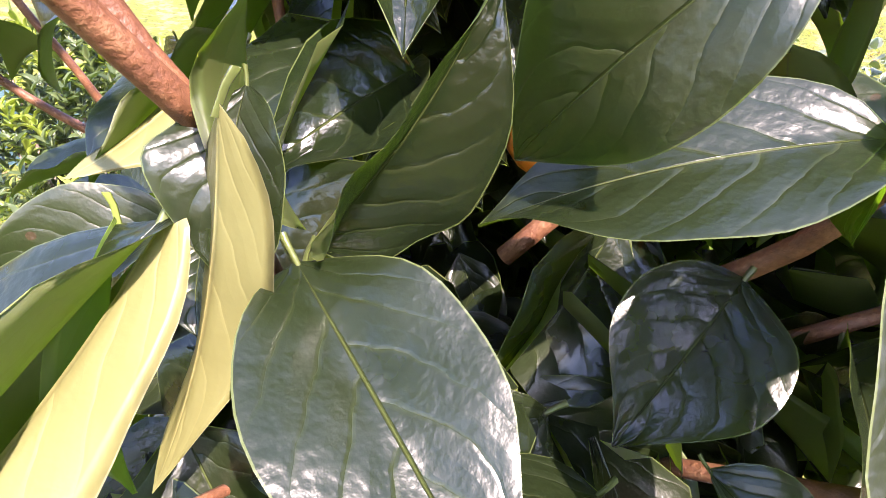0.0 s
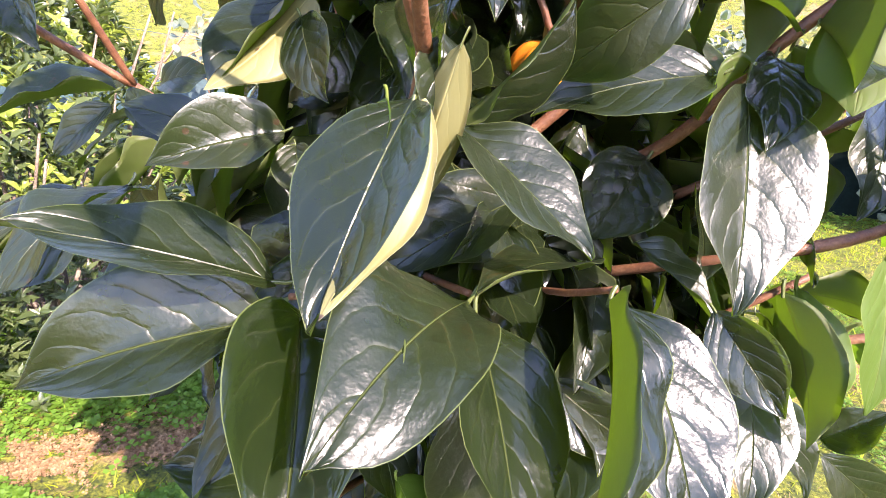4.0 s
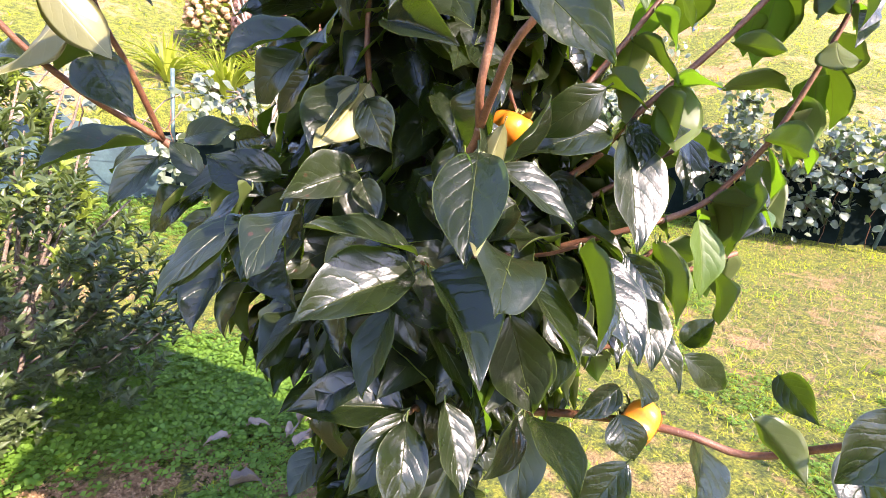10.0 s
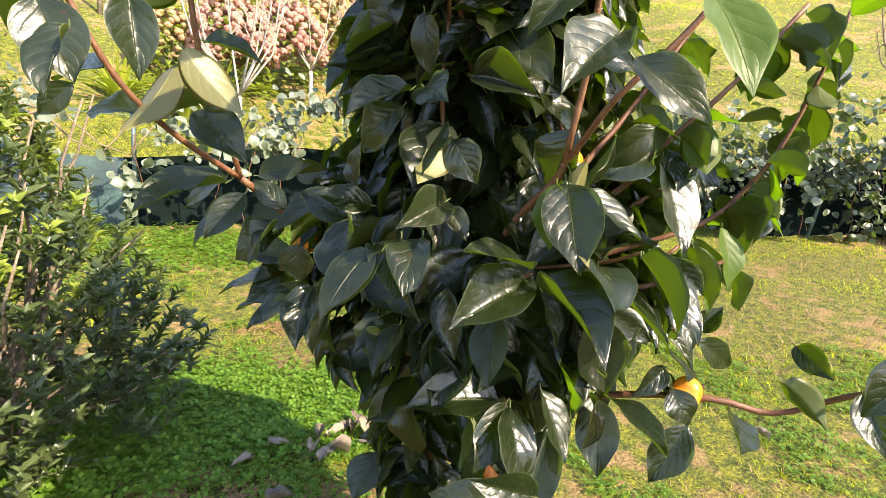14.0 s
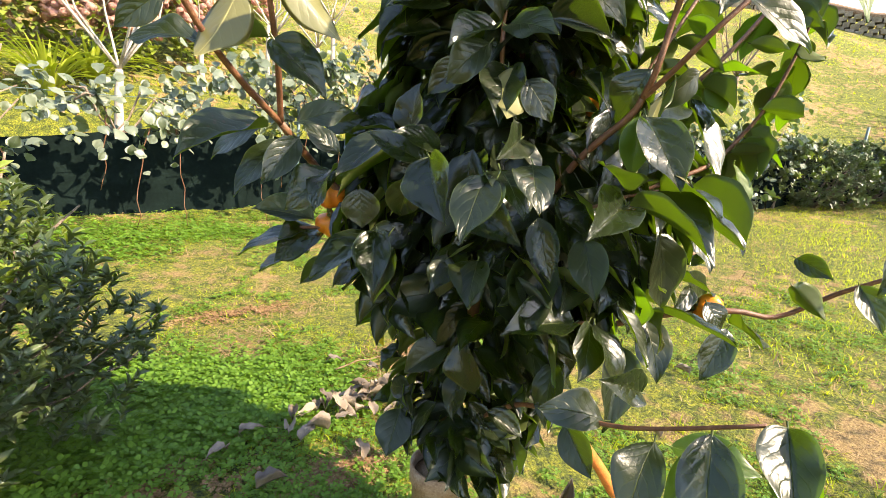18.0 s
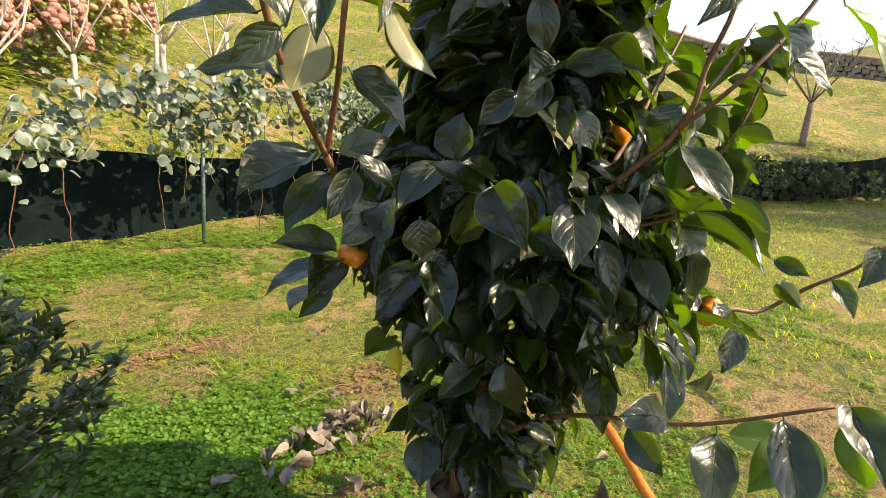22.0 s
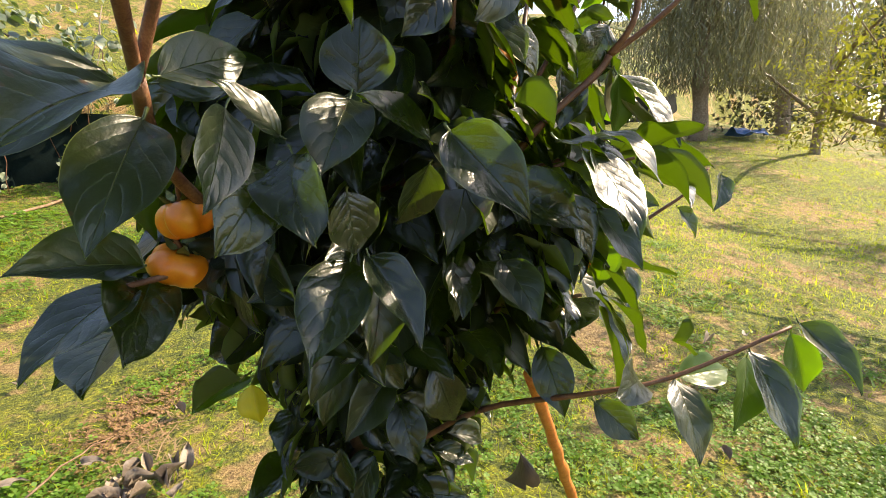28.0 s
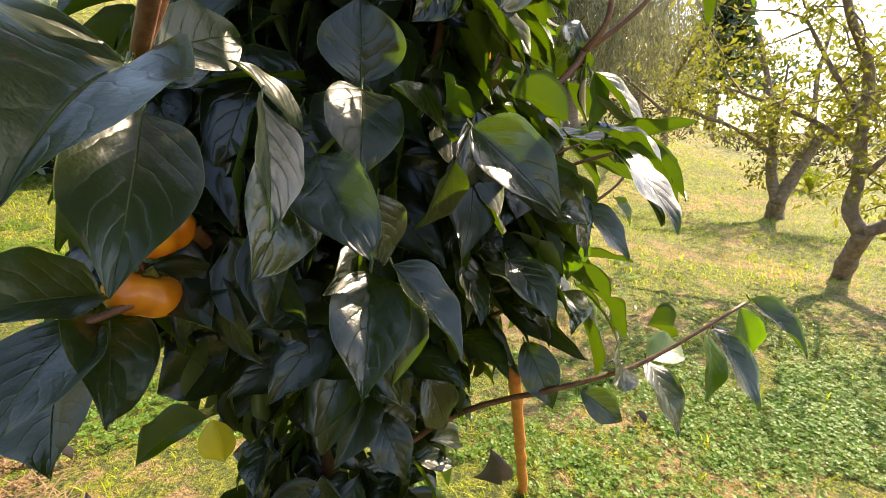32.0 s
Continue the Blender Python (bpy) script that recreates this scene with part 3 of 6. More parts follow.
hero((0.119, 0.186, 1.038), (0.143, 0.098, 0.937), (0.12, -0.74, 0.67), 0.072, 2)
hero((0.199, 0.247, 1.179), (0.181, 0.172, 1.042), (-0.04, -0.87, 0.49), 0.084, 0)
hero((0.032, 0.187, 0.962), (0.089, 0.188, 0.831), (-0.32, -0.94, -0.15), 0.077, 0)
hero((-0.054, 0.262, 0.804), (-0.193, 0.295, 0.798), (-0.11, -0.31, 0.94), 0.075, 1)
hero((-0.062, 0.230, 0.819), (-0.133, 0.193, 0.751), (-0.05, -0.85, 0.52), 0.056, 2)
hero((-0.064, 0.219, 0.820), (-0.089, 0.154, 0.733), (-0.23, -0.75, 0.62), 0.060, 5)
hero((-0.024, 0.206, 0.847), (-0.019, 0.147, 0.765), (0.22, -0.78, 0.58), 0.054, 0)
hero((-0.002, 0.199, 0.886), (0.036, 0.198, 0.795), (0.80, -0.50, 0.33), 0.052, 7)
hero((-0.020, 0.221, 1.142), (-0.056, 0.123, 1.046), (0.46, 0.53, -0.71), 0.040, 6)
hero((-0.001, 0.207, 1.168), (-0.026, 0.213, 1.051), (0.40, 0.92, -0.04), 0.030, 6)
hero((-0.021, 0.217, 1.138), (-0.060, 0.131, 1.034), (-0.56, -0.52, 0.65), 0.075, 0)
hero((0.008, 0.232, 1.125), (0.081, 0.169, 1.069), (0.07, -0.61, 0.79), 0.059, 0)
hero((0.180, 0.253, 1.180), (0.062, 0.265, 1.135), (-0.31, -0.70, 0.64), 0.067, 2)
hero((0.124, 0.210, 1.224), (0.071, 0.262, 1.160), (-0.57, -0.80, -0.18), 0.052, 5)
hero((0.190, 0.321, 1.116), (0.129, 0.274, 1.048), (-0.05, -0.81, 0.59), 0.073, 0)
hero((0.009, 0.243, 1.127), (0.059, 0.219, 1.205), (0.67, -0.47, -0.58), 0.034, 1)
hero((-0.071, 0.425, 1.187), (-0.104, 0.398, 1.117), (0.32, -0.92, 0.21), 0.077, 2)
hero((-0.008, 0.234, 1.174), (-0.004, 0.222, 1.115), (-0.09, -0.98, 0.18), 0.032, 5)
hero((-0.102, 0.397, 1.202), (-0.173, 0.351, 1.114), (0.26, 0.75, -0.60), 0.064, 6)
hero((-0.115, 0.368, 1.089), (-0.209, 0.329, 1.054), (0.09, -0.77, 0.64), 0.057, 1)
hero((-0.197, 0.465, 1.066), (-0.290, 0.474, 1.080), (-0.02, -0.89, 0.46), 0.050, 2)
hero((-0.195, 0.276, 1.054), (-0.242, 0.218, 0.992), (-0.65, -0.24, 0.72), 0.051, 5)
hero((-0.241, 0.294, 1.033), (-0.315, 0.277, 0.958), (-0.59, -0.43, 0.69), 0.056, 0)
hero((-0.236, 0.445, 1.047), (-0.269, 0.358, 0.958), (-0.92, -0.03, 0.38), 0.079, 1)
hero((-0.251, 0.308, 1.031), (-0.325, 0.266, 0.952), (-0.49, -0.49, 0.72), 0.062, 2)
hero((-0.202, 0.327, 1.042), (-0.247, 0.237, 0.984), (-0.54, -0.25, 0.81), 0.062, 5)
hero((-0.266, 0.548, 0.910), (-0.373, 0.559, 0.834), (-0.58, -0.21, 0.79), 0.072, 0)
hero((-0.270, 0.527, 0.915), (-0.311, 0.465, 0.829), (-0.65, -0.44, 0.62), 0.061, 1)
hero((-0.364, 0.694, 1.050), (-0.451, 0.687, 0.951), (-0.62, -0.53, 0.58), 0.070, 2)
hero((-0.307, 0.608, 1.008), (-0.385, 0.632, 0.937), (-0.66, -0.49, 0.56), 0.066, 5)
hero((-0.232, 0.553, 1.081), (-0.334, 0.558, 1.000), (-0.61, -0.26, 0.75), 0.070, 0)
hero((-0.194, 0.554, 1.088), (-0.180, 0.552, 1.173), (-0.98, -0.11, 0.16), 0.086, 1)
hero((-0.306, 0.602, 1.038), (-0.356, 0.642, 1.083), (-0.35, -0.86, 0.37), 0.041, 2)
hero((-0.305, 0.592, 1.023), (-0.373, 0.549, 0.946), (-0.78, 0.39, 0.48), 0.059, 5)
hero((-0.222, 0.464, 1.035), (-0.297, 0.531, 1.077), (-0.33, -0.74, 0.58), 0.058, 0)
hero((-0.253, 0.792, 0.890), (-0.365, 0.848, 0.907), (-0.15, -0.54, 0.83), 0.067, 1)
hero((-0.260, 0.804, 0.867), (-0.403, 0.810, 0.818), (-0.32, -0.21, 0.92), 0.081, 2)
hero((-0.231, 0.798, 0.870), (-0.355, 0.750, 0.815), (-0.25, -0.37, 0.89), 0.076, 5)
hero((-0.241, 0.844, 0.806), (-0.371, 0.782, 0.789), (-0.22, 0.21, 0.95), 0.077, 0)
hero((-0.104, 0.422, 1.202), (-0.173, 0.366, 1.105), (-0.67, -0.33, 0.67), 0.070, 1)
hero((-0.108, 0.378, 1.181), (-0.078, 0.342, 1.119), (-0.60, -0.78, 0.17), 0.056, 2)
hero((-0.069, 0.097, 0.688), (-0.149, 0.083, 0.594), (-0.76, 0.01, 0.65), 0.066, 5)
hero((-0.112, 0.020, 0.758), (-0.184, -0.014, 0.653), (-0.74, -0.30, 0.61), 0.070, 0)
hero((-0.102, -0.047, 0.797), (-0.181, -0.085, 0.733), (-0.65, 0.07, 0.76), 0.057, 1)
hero((-0.087, 0.007, 0.736), (-0.150, 0.045, 0.653), (-0.82, -0.34, 0.47), 0.058, 7)
hero((-0.084, -0.051, 0.775), (-0.088, -0.083, 0.685), (-1.00, -0.01, 0.05), 0.051, 7)
hero((-0.049, 0.082, 0.680), (0.000, -0.020, 0.674), (-0.53, -0.30, 0.79), 0.060, 7)
hero((-0.437, 0.565, 1.191), (-0.380, 0.512, 1.116), (-0.34, -0.87, 0.35), 0.066, 1)
hero((-0.462, 0.481, 1.262), (-0.392, 0.454, 1.185), (0.02, 0.95, -0.32), 0.057, 6)
hero((-0.472, 0.602, 1.251), (-0.542, 0.552, 1.146), (0.52, 0.57, -0.63), 0.072, 6)
hero((-0.620, 0.536, 1.303), (-0.581, 0.511, 1.202), (0.04, -0.97, 0.26), 0.078, 0)
hero((-0.517, 0.467, 1.307), (-0.508, 0.446, 1.211), (0.05, -0.98, 0.21), 0.054, 1)
hero((-0.393, 0.714, 1.080), (-0.463, 0.770, 1.007), (-0.79, -0.44, 0.42), 0.062, 2)
hero((-0.050, 0.039, 1.322), (-0.050, -0.017, 1.229), (-0.39, -0.79, 0.47), 0.057, 7)
hero((-0.065, 0.101, 1.272), (-0.020, 0.034, 1.208), (-0.46, -0.75, 0.47), 0.055, 0)
hero((-0.082, 0.107, 1.292), (-0.166, 0.084, 1.222), (-0.49, -0.47, 0.73), 0.059, 1)
hero((0.351, 0.288, 1.194), (0.324, 0.243, 1.097), (0.09, -0.91, 0.40), 0.058, 2)
hero((0.278, 0.227, 1.046), (0.300, 0.186, 0.938), (0.22, -0.90, 0.39), 0.062, 7)
hero((0.287, 0.185, 1.085), (0.286, 0.154, 0.989), (-0.09, -0.95, 0.31), 0.054, 7)
hero((0.234, 0.196, 0.845), (0.174, 0.206, 0.798), (-0.45, -0.79, 0.41), 0.040, 1)
hero((0.301, 0.246, 0.845), (0.234, 0.154, 0.840), (0.57, -0.44, 0.70), 0.060, 2)
hero((0.193, 0.152, 0.838), (0.207, 0.124, 0.788), (-0.61, -0.75, 0.26), 0.051, 5)
hero((0.172, 0.104, 0.808), (0.124, 0.116, 0.719), (-0.75, -0.56, 0.34), 0.055, 0)
hero((0.474, 0.301, 0.846), (0.509, 0.277, 0.903), (-0.78, -0.57, 0.25), 0.045, 1)
hero((0.101, 0.218, 0.805), (0.073, 0.163, 0.706), (-0.48, -0.70, 0.53), 0.065, 2)
hero((0.084, 0.208, 0.816), (0.004, 0.145, 0.782), (0.36, -0.76, 0.55), 0.057, 5)
hero((0.092, 0.189, 0.825), (0.058, 0.057, 0.817), (0.27, -0.13, 0.95), 0.072, 0)
hero((-0.093, 0.119, 0.759), (-0.177, 0.139, 0.792), (-0.04, -0.90, 0.44), 0.049, 1)
hero((-0.149, 0.445, 0.900), (-0.227, 0.425, 0.830), (-0.41, -0.65, 0.64), 0.056, 2)
hero((-0.157, 0.406, 0.888), (-0.220, 0.340, 0.828), (-0.61, -0.14, 0.78), 0.058, 5)
hero((-0.088, 0.247, 0.951), (-0.129, 0.188, 0.873), (-0.73, -0.29, 0.62), 0.056, 0)
hero((-0.049, 0.547, 0.655), (-0.129, 0.599, 0.586), (-0.72, -0.27, 0.63), 0.067, 1)
hero((-0.025, 0.533, 0.599), (-0.072, 0.494, 0.510), (-0.85, -0.13, 0.51), 0.067, 2)
hero((-0.103, 0.467, 0.707), (-0.080, 0.434, 0.602), (-0.95, -0.28, -0.12), 0.066, 5)
hero((-0.025, 0.790, 0.628), (-0.095, 0.860, 0.598), (-0.35, 0.05, 0.94), 0.055, 7)
hero((-0.394, 0.688, 1.072), (-0.544, 0.668, 1.013), (-0.35, -0.14, 0.93), 0.086, 1)
hero((-0.342, 0.692, 1.086), (-0.253, 0.655, 1.115), (-0.47, -0.70, 0.54), 0.053, 2)
hero((-0.187, 0.386, 1.221), (-0.234, 0.423, 1.156), (-0.80, -0.53, 0.28), 0.054, 5)
hero((-0.171, 0.454, 1.206), (-0.203, 0.503, 1.147), (-0.87, -0.49, 0.05), 0.050, 0)
hero((-0.179, 0.384, 1.243), (-0.273, 0.381, 1.196), (-0.42, -0.31, 0.85), 0.056, 1)
hero((-0.160, 0.383, 1.249), (-0.175, 0.276, 1.222), (-0.66, -0.10, 0.75), 0.059, 2)
hero((-0.098, 0.160, 0.696), (-0.181, 0.223, 0.711), (-0.24, -0.52, 0.82), 0.056, 5)
hero((-0.078, 0.664, 0.455), (-0.142, 0.621, 0.376), (-0.57, -0.43, 0.70), 0.085, 0)
hero((0.054, 0.739, 0.408), (-0.075, 0.794, 0.406), (-0.07, -0.13, 0.99), 0.074, 1)
hero((-0.170, 0.379, 0.892), (-0.227, 0.335, 0.831), (-0.66, -0.15, 0.73), 0.057, 2)
hero((-0.184, 0.440, 0.891), (-0.198, 0.435, 0.816), (-0.77, -0.60, 0.20), 0.049, 5)
hero((-0.298, 0.542, 0.987), (-0.291, 0.538, 0.921), (-0.63, -0.78, -0.03), 0.064, 0)
hero((-0.253, 0.465, 1.013), (-0.242, 0.504, 0.945), (-0.77, -0.49, -0.40), 0.056, 1)
hero((-0.140, 0.444, 1.366), (-0.122, 0.430, 1.270), (-0.83, -0.55, -0.08), 0.054, 2)
hero((-0.004, 0.228, 1.207), (-0.003, 0.271, 1.124), (-0.99, -0.09, -0.06), 0.068, 5)
hero((-0.036, 0.218, 1.135), (-0.035, 0.216, 1.046), (-0.88, -0.48, 0.01), 0.047, 7)
hero((-0.045, 0.288, 0.778), (-0.127, 0.231, 0.723), (-0.46, 0.86, -0.20), 0.041, 0)
hero((0.371, 0.156, 0.767), (0.247, 0.063, 0.768), (0.39, -0.52, 0.76), 0.074, 0)
hero((0.285, 0.052, 0.885), (0.322, -0.000, 0.830), (0.90, 0.26, 0.36), 0.040, 1)
hero((0.333, 0.066, 0.928), (0.310, 0.002, 0.906), (-0.82, 0.11, 0.56), 0.038, 2)
hero((0.249, -0.089, 0.982), (0.209, -0.063, 0.911), (-0.87, -0.32, 0.37), 0.053, 1)
hero((0.301, -0.032, 0.907), (0.293, -0.076, 0.840), (-0.88, -0.33, 0.33), 0.045, 1)
hero((-0.106, 0.374, 1.078), (-0.089, 0.340, 1.032), (-0.36, -0.80, 0.48), 0.037, 1)
hero((-0.106, 0.972, 0.752), (-0.180, 1.006, 0.679), (-0.65, -0.66, 0.36), 0.054, 1)
hero((-0.575, 0.461, 1.263), (-0.597, 0.439, 1.176), (-0.75, -0.57, 0.33), 0.045, 1)
hero((-0.584, 0.514, 1.203), (-0.626, 0.542, 1.160), (-0.39, -0.90, -0.21), 0.035, 2)
hero((0.223, 0.185, 1.056), (0.270, 0.165, 0.951), (0.91, 0.16, 0.37), 0.056, 2)
hero((0.280, 0.192, 1.246), (0.399, 0.188, 1.258), (-0.06, 0.53, 0.84), 0.057, 2)
hero((0.290, 0.202, 1.300), (0.299, 0.139, 1.285), (0.82, -0.01, 0.58), 0.032, 0)
hero((0.366, 0.183, 1.194), (0.328, 0.102, 1.177), (0.70, -0.45, 0.55), 0.044, 1)
hero((0.158, 0.256, 1.057), (0.203, 0.204, 1.020), (-0.04, -0.59, 0.80), 0.038, 1)
hero((0.126, 0.267, 1.030), (0.023, 0.176, 1.039), (0.03, 0.06, 1.00), 0.066, 2)
hero((-0.263, 0.747, 1.089), (-0.209, 0.682, 1.107), (-0.77, -0.64, -0.03), 0.049, 0)
hero((-0.130, 0.753, 0.683), (-0.088, 0.864, 0.593), (0.77, 0.20, 0.61), 0.071, 1)
hero((0.192, 0.198, 1.034), (0.228, 0.154, 0.984), (-0.65, -0.74, 0.18), 0.043, 0)
hero((0.512, 0.415, 0.823), (0.547, 0.333, 0.719), (-0.20, -0.80, 0.56), 0.066, 1)
hero((0.499, 0.310, 0.817), (0.603, 0.289, 0.748), (-0.06, -0.98, 0.21), 0.061, 2)
hero((-0.370, 0.620, 1.060), (-0.436, 0.609, 0.982), (-0.28, -0.89, 0.37), 0.049, 0)
hero((-0.035, 0.297, 0.716), (-0.087, 0.263, 0.622), (-0.88, 0.01, 0.48), 0.064, 2)
hero((-0.096, 0.223, 0.657), (-0.112, 0.157, 0.606), (-0.93, -0.06, 0.38), 0.053, 0)
hero((0.000, 0.203, 0.776), (-0.059, 0.178, 0.651), (-0.59, -0.68, 0.43), 0.068, 1)

# trunk, limbs and twigs
def limb(points, r0, r1, name="branch"):
    pts = [Vector(p) for p in points]
    fine = []
    for i in range(len(pts) - 1):
        for k in range(4):
            f = k / 4
            a, b, c, d = pts[max(0, i - 1)], pts[i], pts[i + 1], pts[min(len(pts) - 1, i + 2)]
            fine.append(0.5 * ((2 * b) + (c - a) * f + (2 * a - 5 * b + 4 * c - d) * f * f + (3 * b - a - 3 * c + d) * f ** 3))
    fine.append(pts[-1])
    rng = random.Random(len(fine) + int(fine[0].x * 1000))
    return part(name, tube_mesh(name, fine, r0, r1, BARK_RED, 10, 0.07, rng), tree, "", LOCAL.copy())


limb([(0.055, 0.65, 0.18), (0.052, 0.63, 0.40), (0.04, 0.57, 0.8), (0.03, 0.55, 1.3), (0.02, 0.54, 1.66)], 0.024, 0.008, "trunk")
limb([(0.05, 0.57, 0.62), (-0.18, 0.70, 0.90), (-0.283, 0.732, 1.007), (-0.372, 0.690, 1.080)], 0.009, 0.0065)
limb([(-0.372, 0.690, 1.080), (-0.47, 0.63, 1.145), (-0.545, 0.59, 1.22), (-0.60, 0.56, 1.33)], 0.0055, 0.004)
limb([(-0.372, 0.690, 1.080), (-0.405, 0.63, 1.18), (-0.44, 0.58, 1.27), (-0.46, 0.54, 1.42)], 0.005, 0.004)
limb([(0.05, 0.56, 0.75), (0.0, 0.42, 0.93), (-0.023, 0.324, 1.058), (-0.017, 0.245, 1.135), (-0.018, 0.228, 1.162)], 0.0065, 0.0055)
limb([(-0.018, 0.228, 1.162), (-0.035, 0.205, 1.20), (-0.036, 0.194, 1.264), (-0.06, 0.165, 1.34), (-0.07, 0.15, 1.50)], 0.0048, 0.0035)
limb([(-0.018, 0.228, 1.162), (-0.030, 0.185, 1.195), (-0.035, 0.14, 1.24), (0.01, 0.09, 1.32), (0.04, 0.04, 1.42)], 0.0045, 0.003)
limb([(0.04, 0.50, 0.85), (0.15, 0.36, 0.98), (0.26, 0.24, 1.065), (0.335, 0.225, 1.10), (0.362, 0.208, 1.14), (0.368, 0.185, 1.18), (0.375, 0.168, 1.225), (0.385, 0.15, 1.30), (0.40, 0.13, 1.42)], 0.0052, 0.0028)
limb([(0.04, 0.52, 0.92), (0.15, 0.38, 1.065), (0.205, 0.315, 1.135), (0.230, 0.277, 1.202), (0.30, 0.22, 1.31), (0.37, 0.175, 1.43)], 0.0065, 0.0035)
limb([(0.05, 0.57, 0.42), (0.0, 0.40, 0.57), (-0.10, 0.24, 0.67), (-0.11, 0.12, 0.71), (-0.112, -0.03, 0.795)], 0.006, 0.0025, "twig")
limb([(0.05, 0.54, 0.60), (0.18, 0.28, 0.76), (0.275, 0.14, 0.812), (0.34, 0.075, 0.81), (0.36, 0.0, 0.875), (0.36, -0.07, 0.93), (0.37, -0.12, 0.99)], 0.0065, 0.003, "twig")
limb([(0.04, 0.54, 0.95), (-0.05, 0.46, 1.12), (-0.085, 0.452, 1.20), (-0.098, 0.448, 1.27), (-0.10, 0.44, 1.36)], 0.006, 0.003)
limb([(0.0, 0.40, 0.95), (-0.05, 0.25, 1.0), (-0.078, 0.196, 1.02)], 0.0034, 0.0022, "twig")
limb([(0.0, 0.36, 0.98), (0.018, 0.26, 1.01), (0.026, 0.199, 1.03)], 0.0034, 0.0022, "twig")
limb([(0.06, 0.38, 0.98), (0.095, 0.25, 1.015), (0.112, 0.188, 1.046)], 0.0034, 0.0022, "twig")
limb([(0.03, 0.40, 0.70), (-0.02, 0.30, 0.78), (-0.05, 0.245, 0.81)], 0.0045, 0.003, "twig")
limb([(-0.18, 0.70, 0.90), (-0.24, 0.76, 0.88), (-0.30, 0.80, 0.875)], 0.0045, 0.003, "twig")


def leafy(points, count, seed, size=(0.085, 0.125), start=0.3, droop=0.6, up=0.5, backlit=0.0, face=None):
    """Leaves in turn to both sides of a limb, on short stalks; face: where most of them turn their upper sides."""
    rng = random.Random(seed)
    pts = [Vector(p) for p in points]
    for k in range(count):
        f = (start + (1 - start) * (k + rng.uniform(0, 0.6)) / count) * (len(pts) - 1)
        i = min(int(f), len(pts) - 2)
        p = pts[i].lerp(pts[i + 1], f - i)
        d = (pts[i + 1] - pts[i]).normalized()
        side = d.cross(Vector((0, 0, 1))).normalized() * (1 if k % 2 else -1)
        way = (side * rng.uniform(0.5, 1.0) + d * rng.uniform(0.0, 0.7) + Vector((0, 0, -droop * rng.uniform(0.4, 1.5)))).normalized()
        n = (Vector((0, 0, 1)) * up + side * rng.uniform(-0.2, 0.5) + d * rng.uniform(-0.6, 0.6)).normalized()
        length = rng.uniform(*size)
        base = p + way * 0.010
        if (base + way * length * 0.5 - STANDING_ROOM).length < 0.30 or any((base + way * length * 0.5 - q).length < 0.10 for q in FRUITS) or any((base + way * length * 0.5 - q).length < 0.07 for q in HEROES):
            continue
        out = base - axis_at(base.z)
        n = (n + (Vector(face) if face and rng.random() < 0.7 else Vector((out.x, out.y, 0)).normalized()) * 1.1).normalized()
        kind = 7 if rng.random() < backlit else rng.randrange(6)
        part("leaf", LEAVES[kind], tree, "", LOCAL @ leaf_pose(base, base + way * length, n, length * rng.uniform(0.44, 0.56)))


RIGHT = (1.0, 0.45, 0.35)
leafy([(0.335, 0.225, 1.10), (0.362, 0.208, 1.14), (0.375, 0.168, 1.225), (0.385, 0.15, 1.30), (0.40, 0.13, 1.42)], 30, 1, (0.07, 0.125), start=0.0, droop=1.0, backlit=0.45, face=RIGHT)
leafy([(0.205, 0.315, 1.135), (0.230, 0.277, 1.202), (0.30, 0.22, 1.31), (0.37, 0.175, 1.43)], 28, 2, (0.075, 0.125), start=0.2, droop=1.0, backlit=0.45, face=RIGHT)
leafy([(-0.036, 0.194, 1.264), (-0.06, 0.165, 1.34), (-0.07, 0.15, 1.50)], 6, 3, start=0.5)
leafy([(-0.035, 0.14, 1.24), (0.01, 0.09, 1.32), (0.04, 0.04, 1.42)], 4, 4, start=0.7)
leafy([(-0.372, 0.690, 1.080), (-0.405, 0.63, 1.18), (-0.44, 0.58, 1.27), (-0.46, 0.54, 1.42)], 7, 5, start=0.3)
leafy([(-0.372, 0.690, 1.080), (-0.47, 0.63, 1.145), (-0.545, 0.59, 1.22), (-0.60, 0.56, 1.33)], 6, 6, start=0.3)
for k, (a, b) in enumerate((((0.08, 0.36, 1.10), (0.30, 0.30, 1.42)), ((0.10, 0.40, 1.0), (0.36, 0.30, 1.18)), ((0.12, 0.36, 0.92), (0.40, 0.20, 1.04)), ((0.10, 0.40, 0.80), (0.36, 0.24, 0.90)), ((0.2, 0.45, 1.0), (0.44, 0.36, 1.22)), ((0.18, 0.42, 0.85), (0.42, 0.34, 1.02)), ((0.06, 0.48, 1.15), (0.26, 0.42, 1.55)), ((0.04, 0.50, 1.2), (0.10, 0.30, 1.55)), ((0.02, 0.5, 1.2), (-0.14, 0.40, 1.50)))):
    points = bend(a, b, 0.02, 6, 0.006, random.Random(k))
    limb(points[::2], 0.006, 0.0035)
    leafy(points, 17, 10 + k, (0.075, 0.125), start=0.15, droop=0.9, backlit=0.35 if k < 6 else 0.1, face=RIGHT if k < 6 else None)

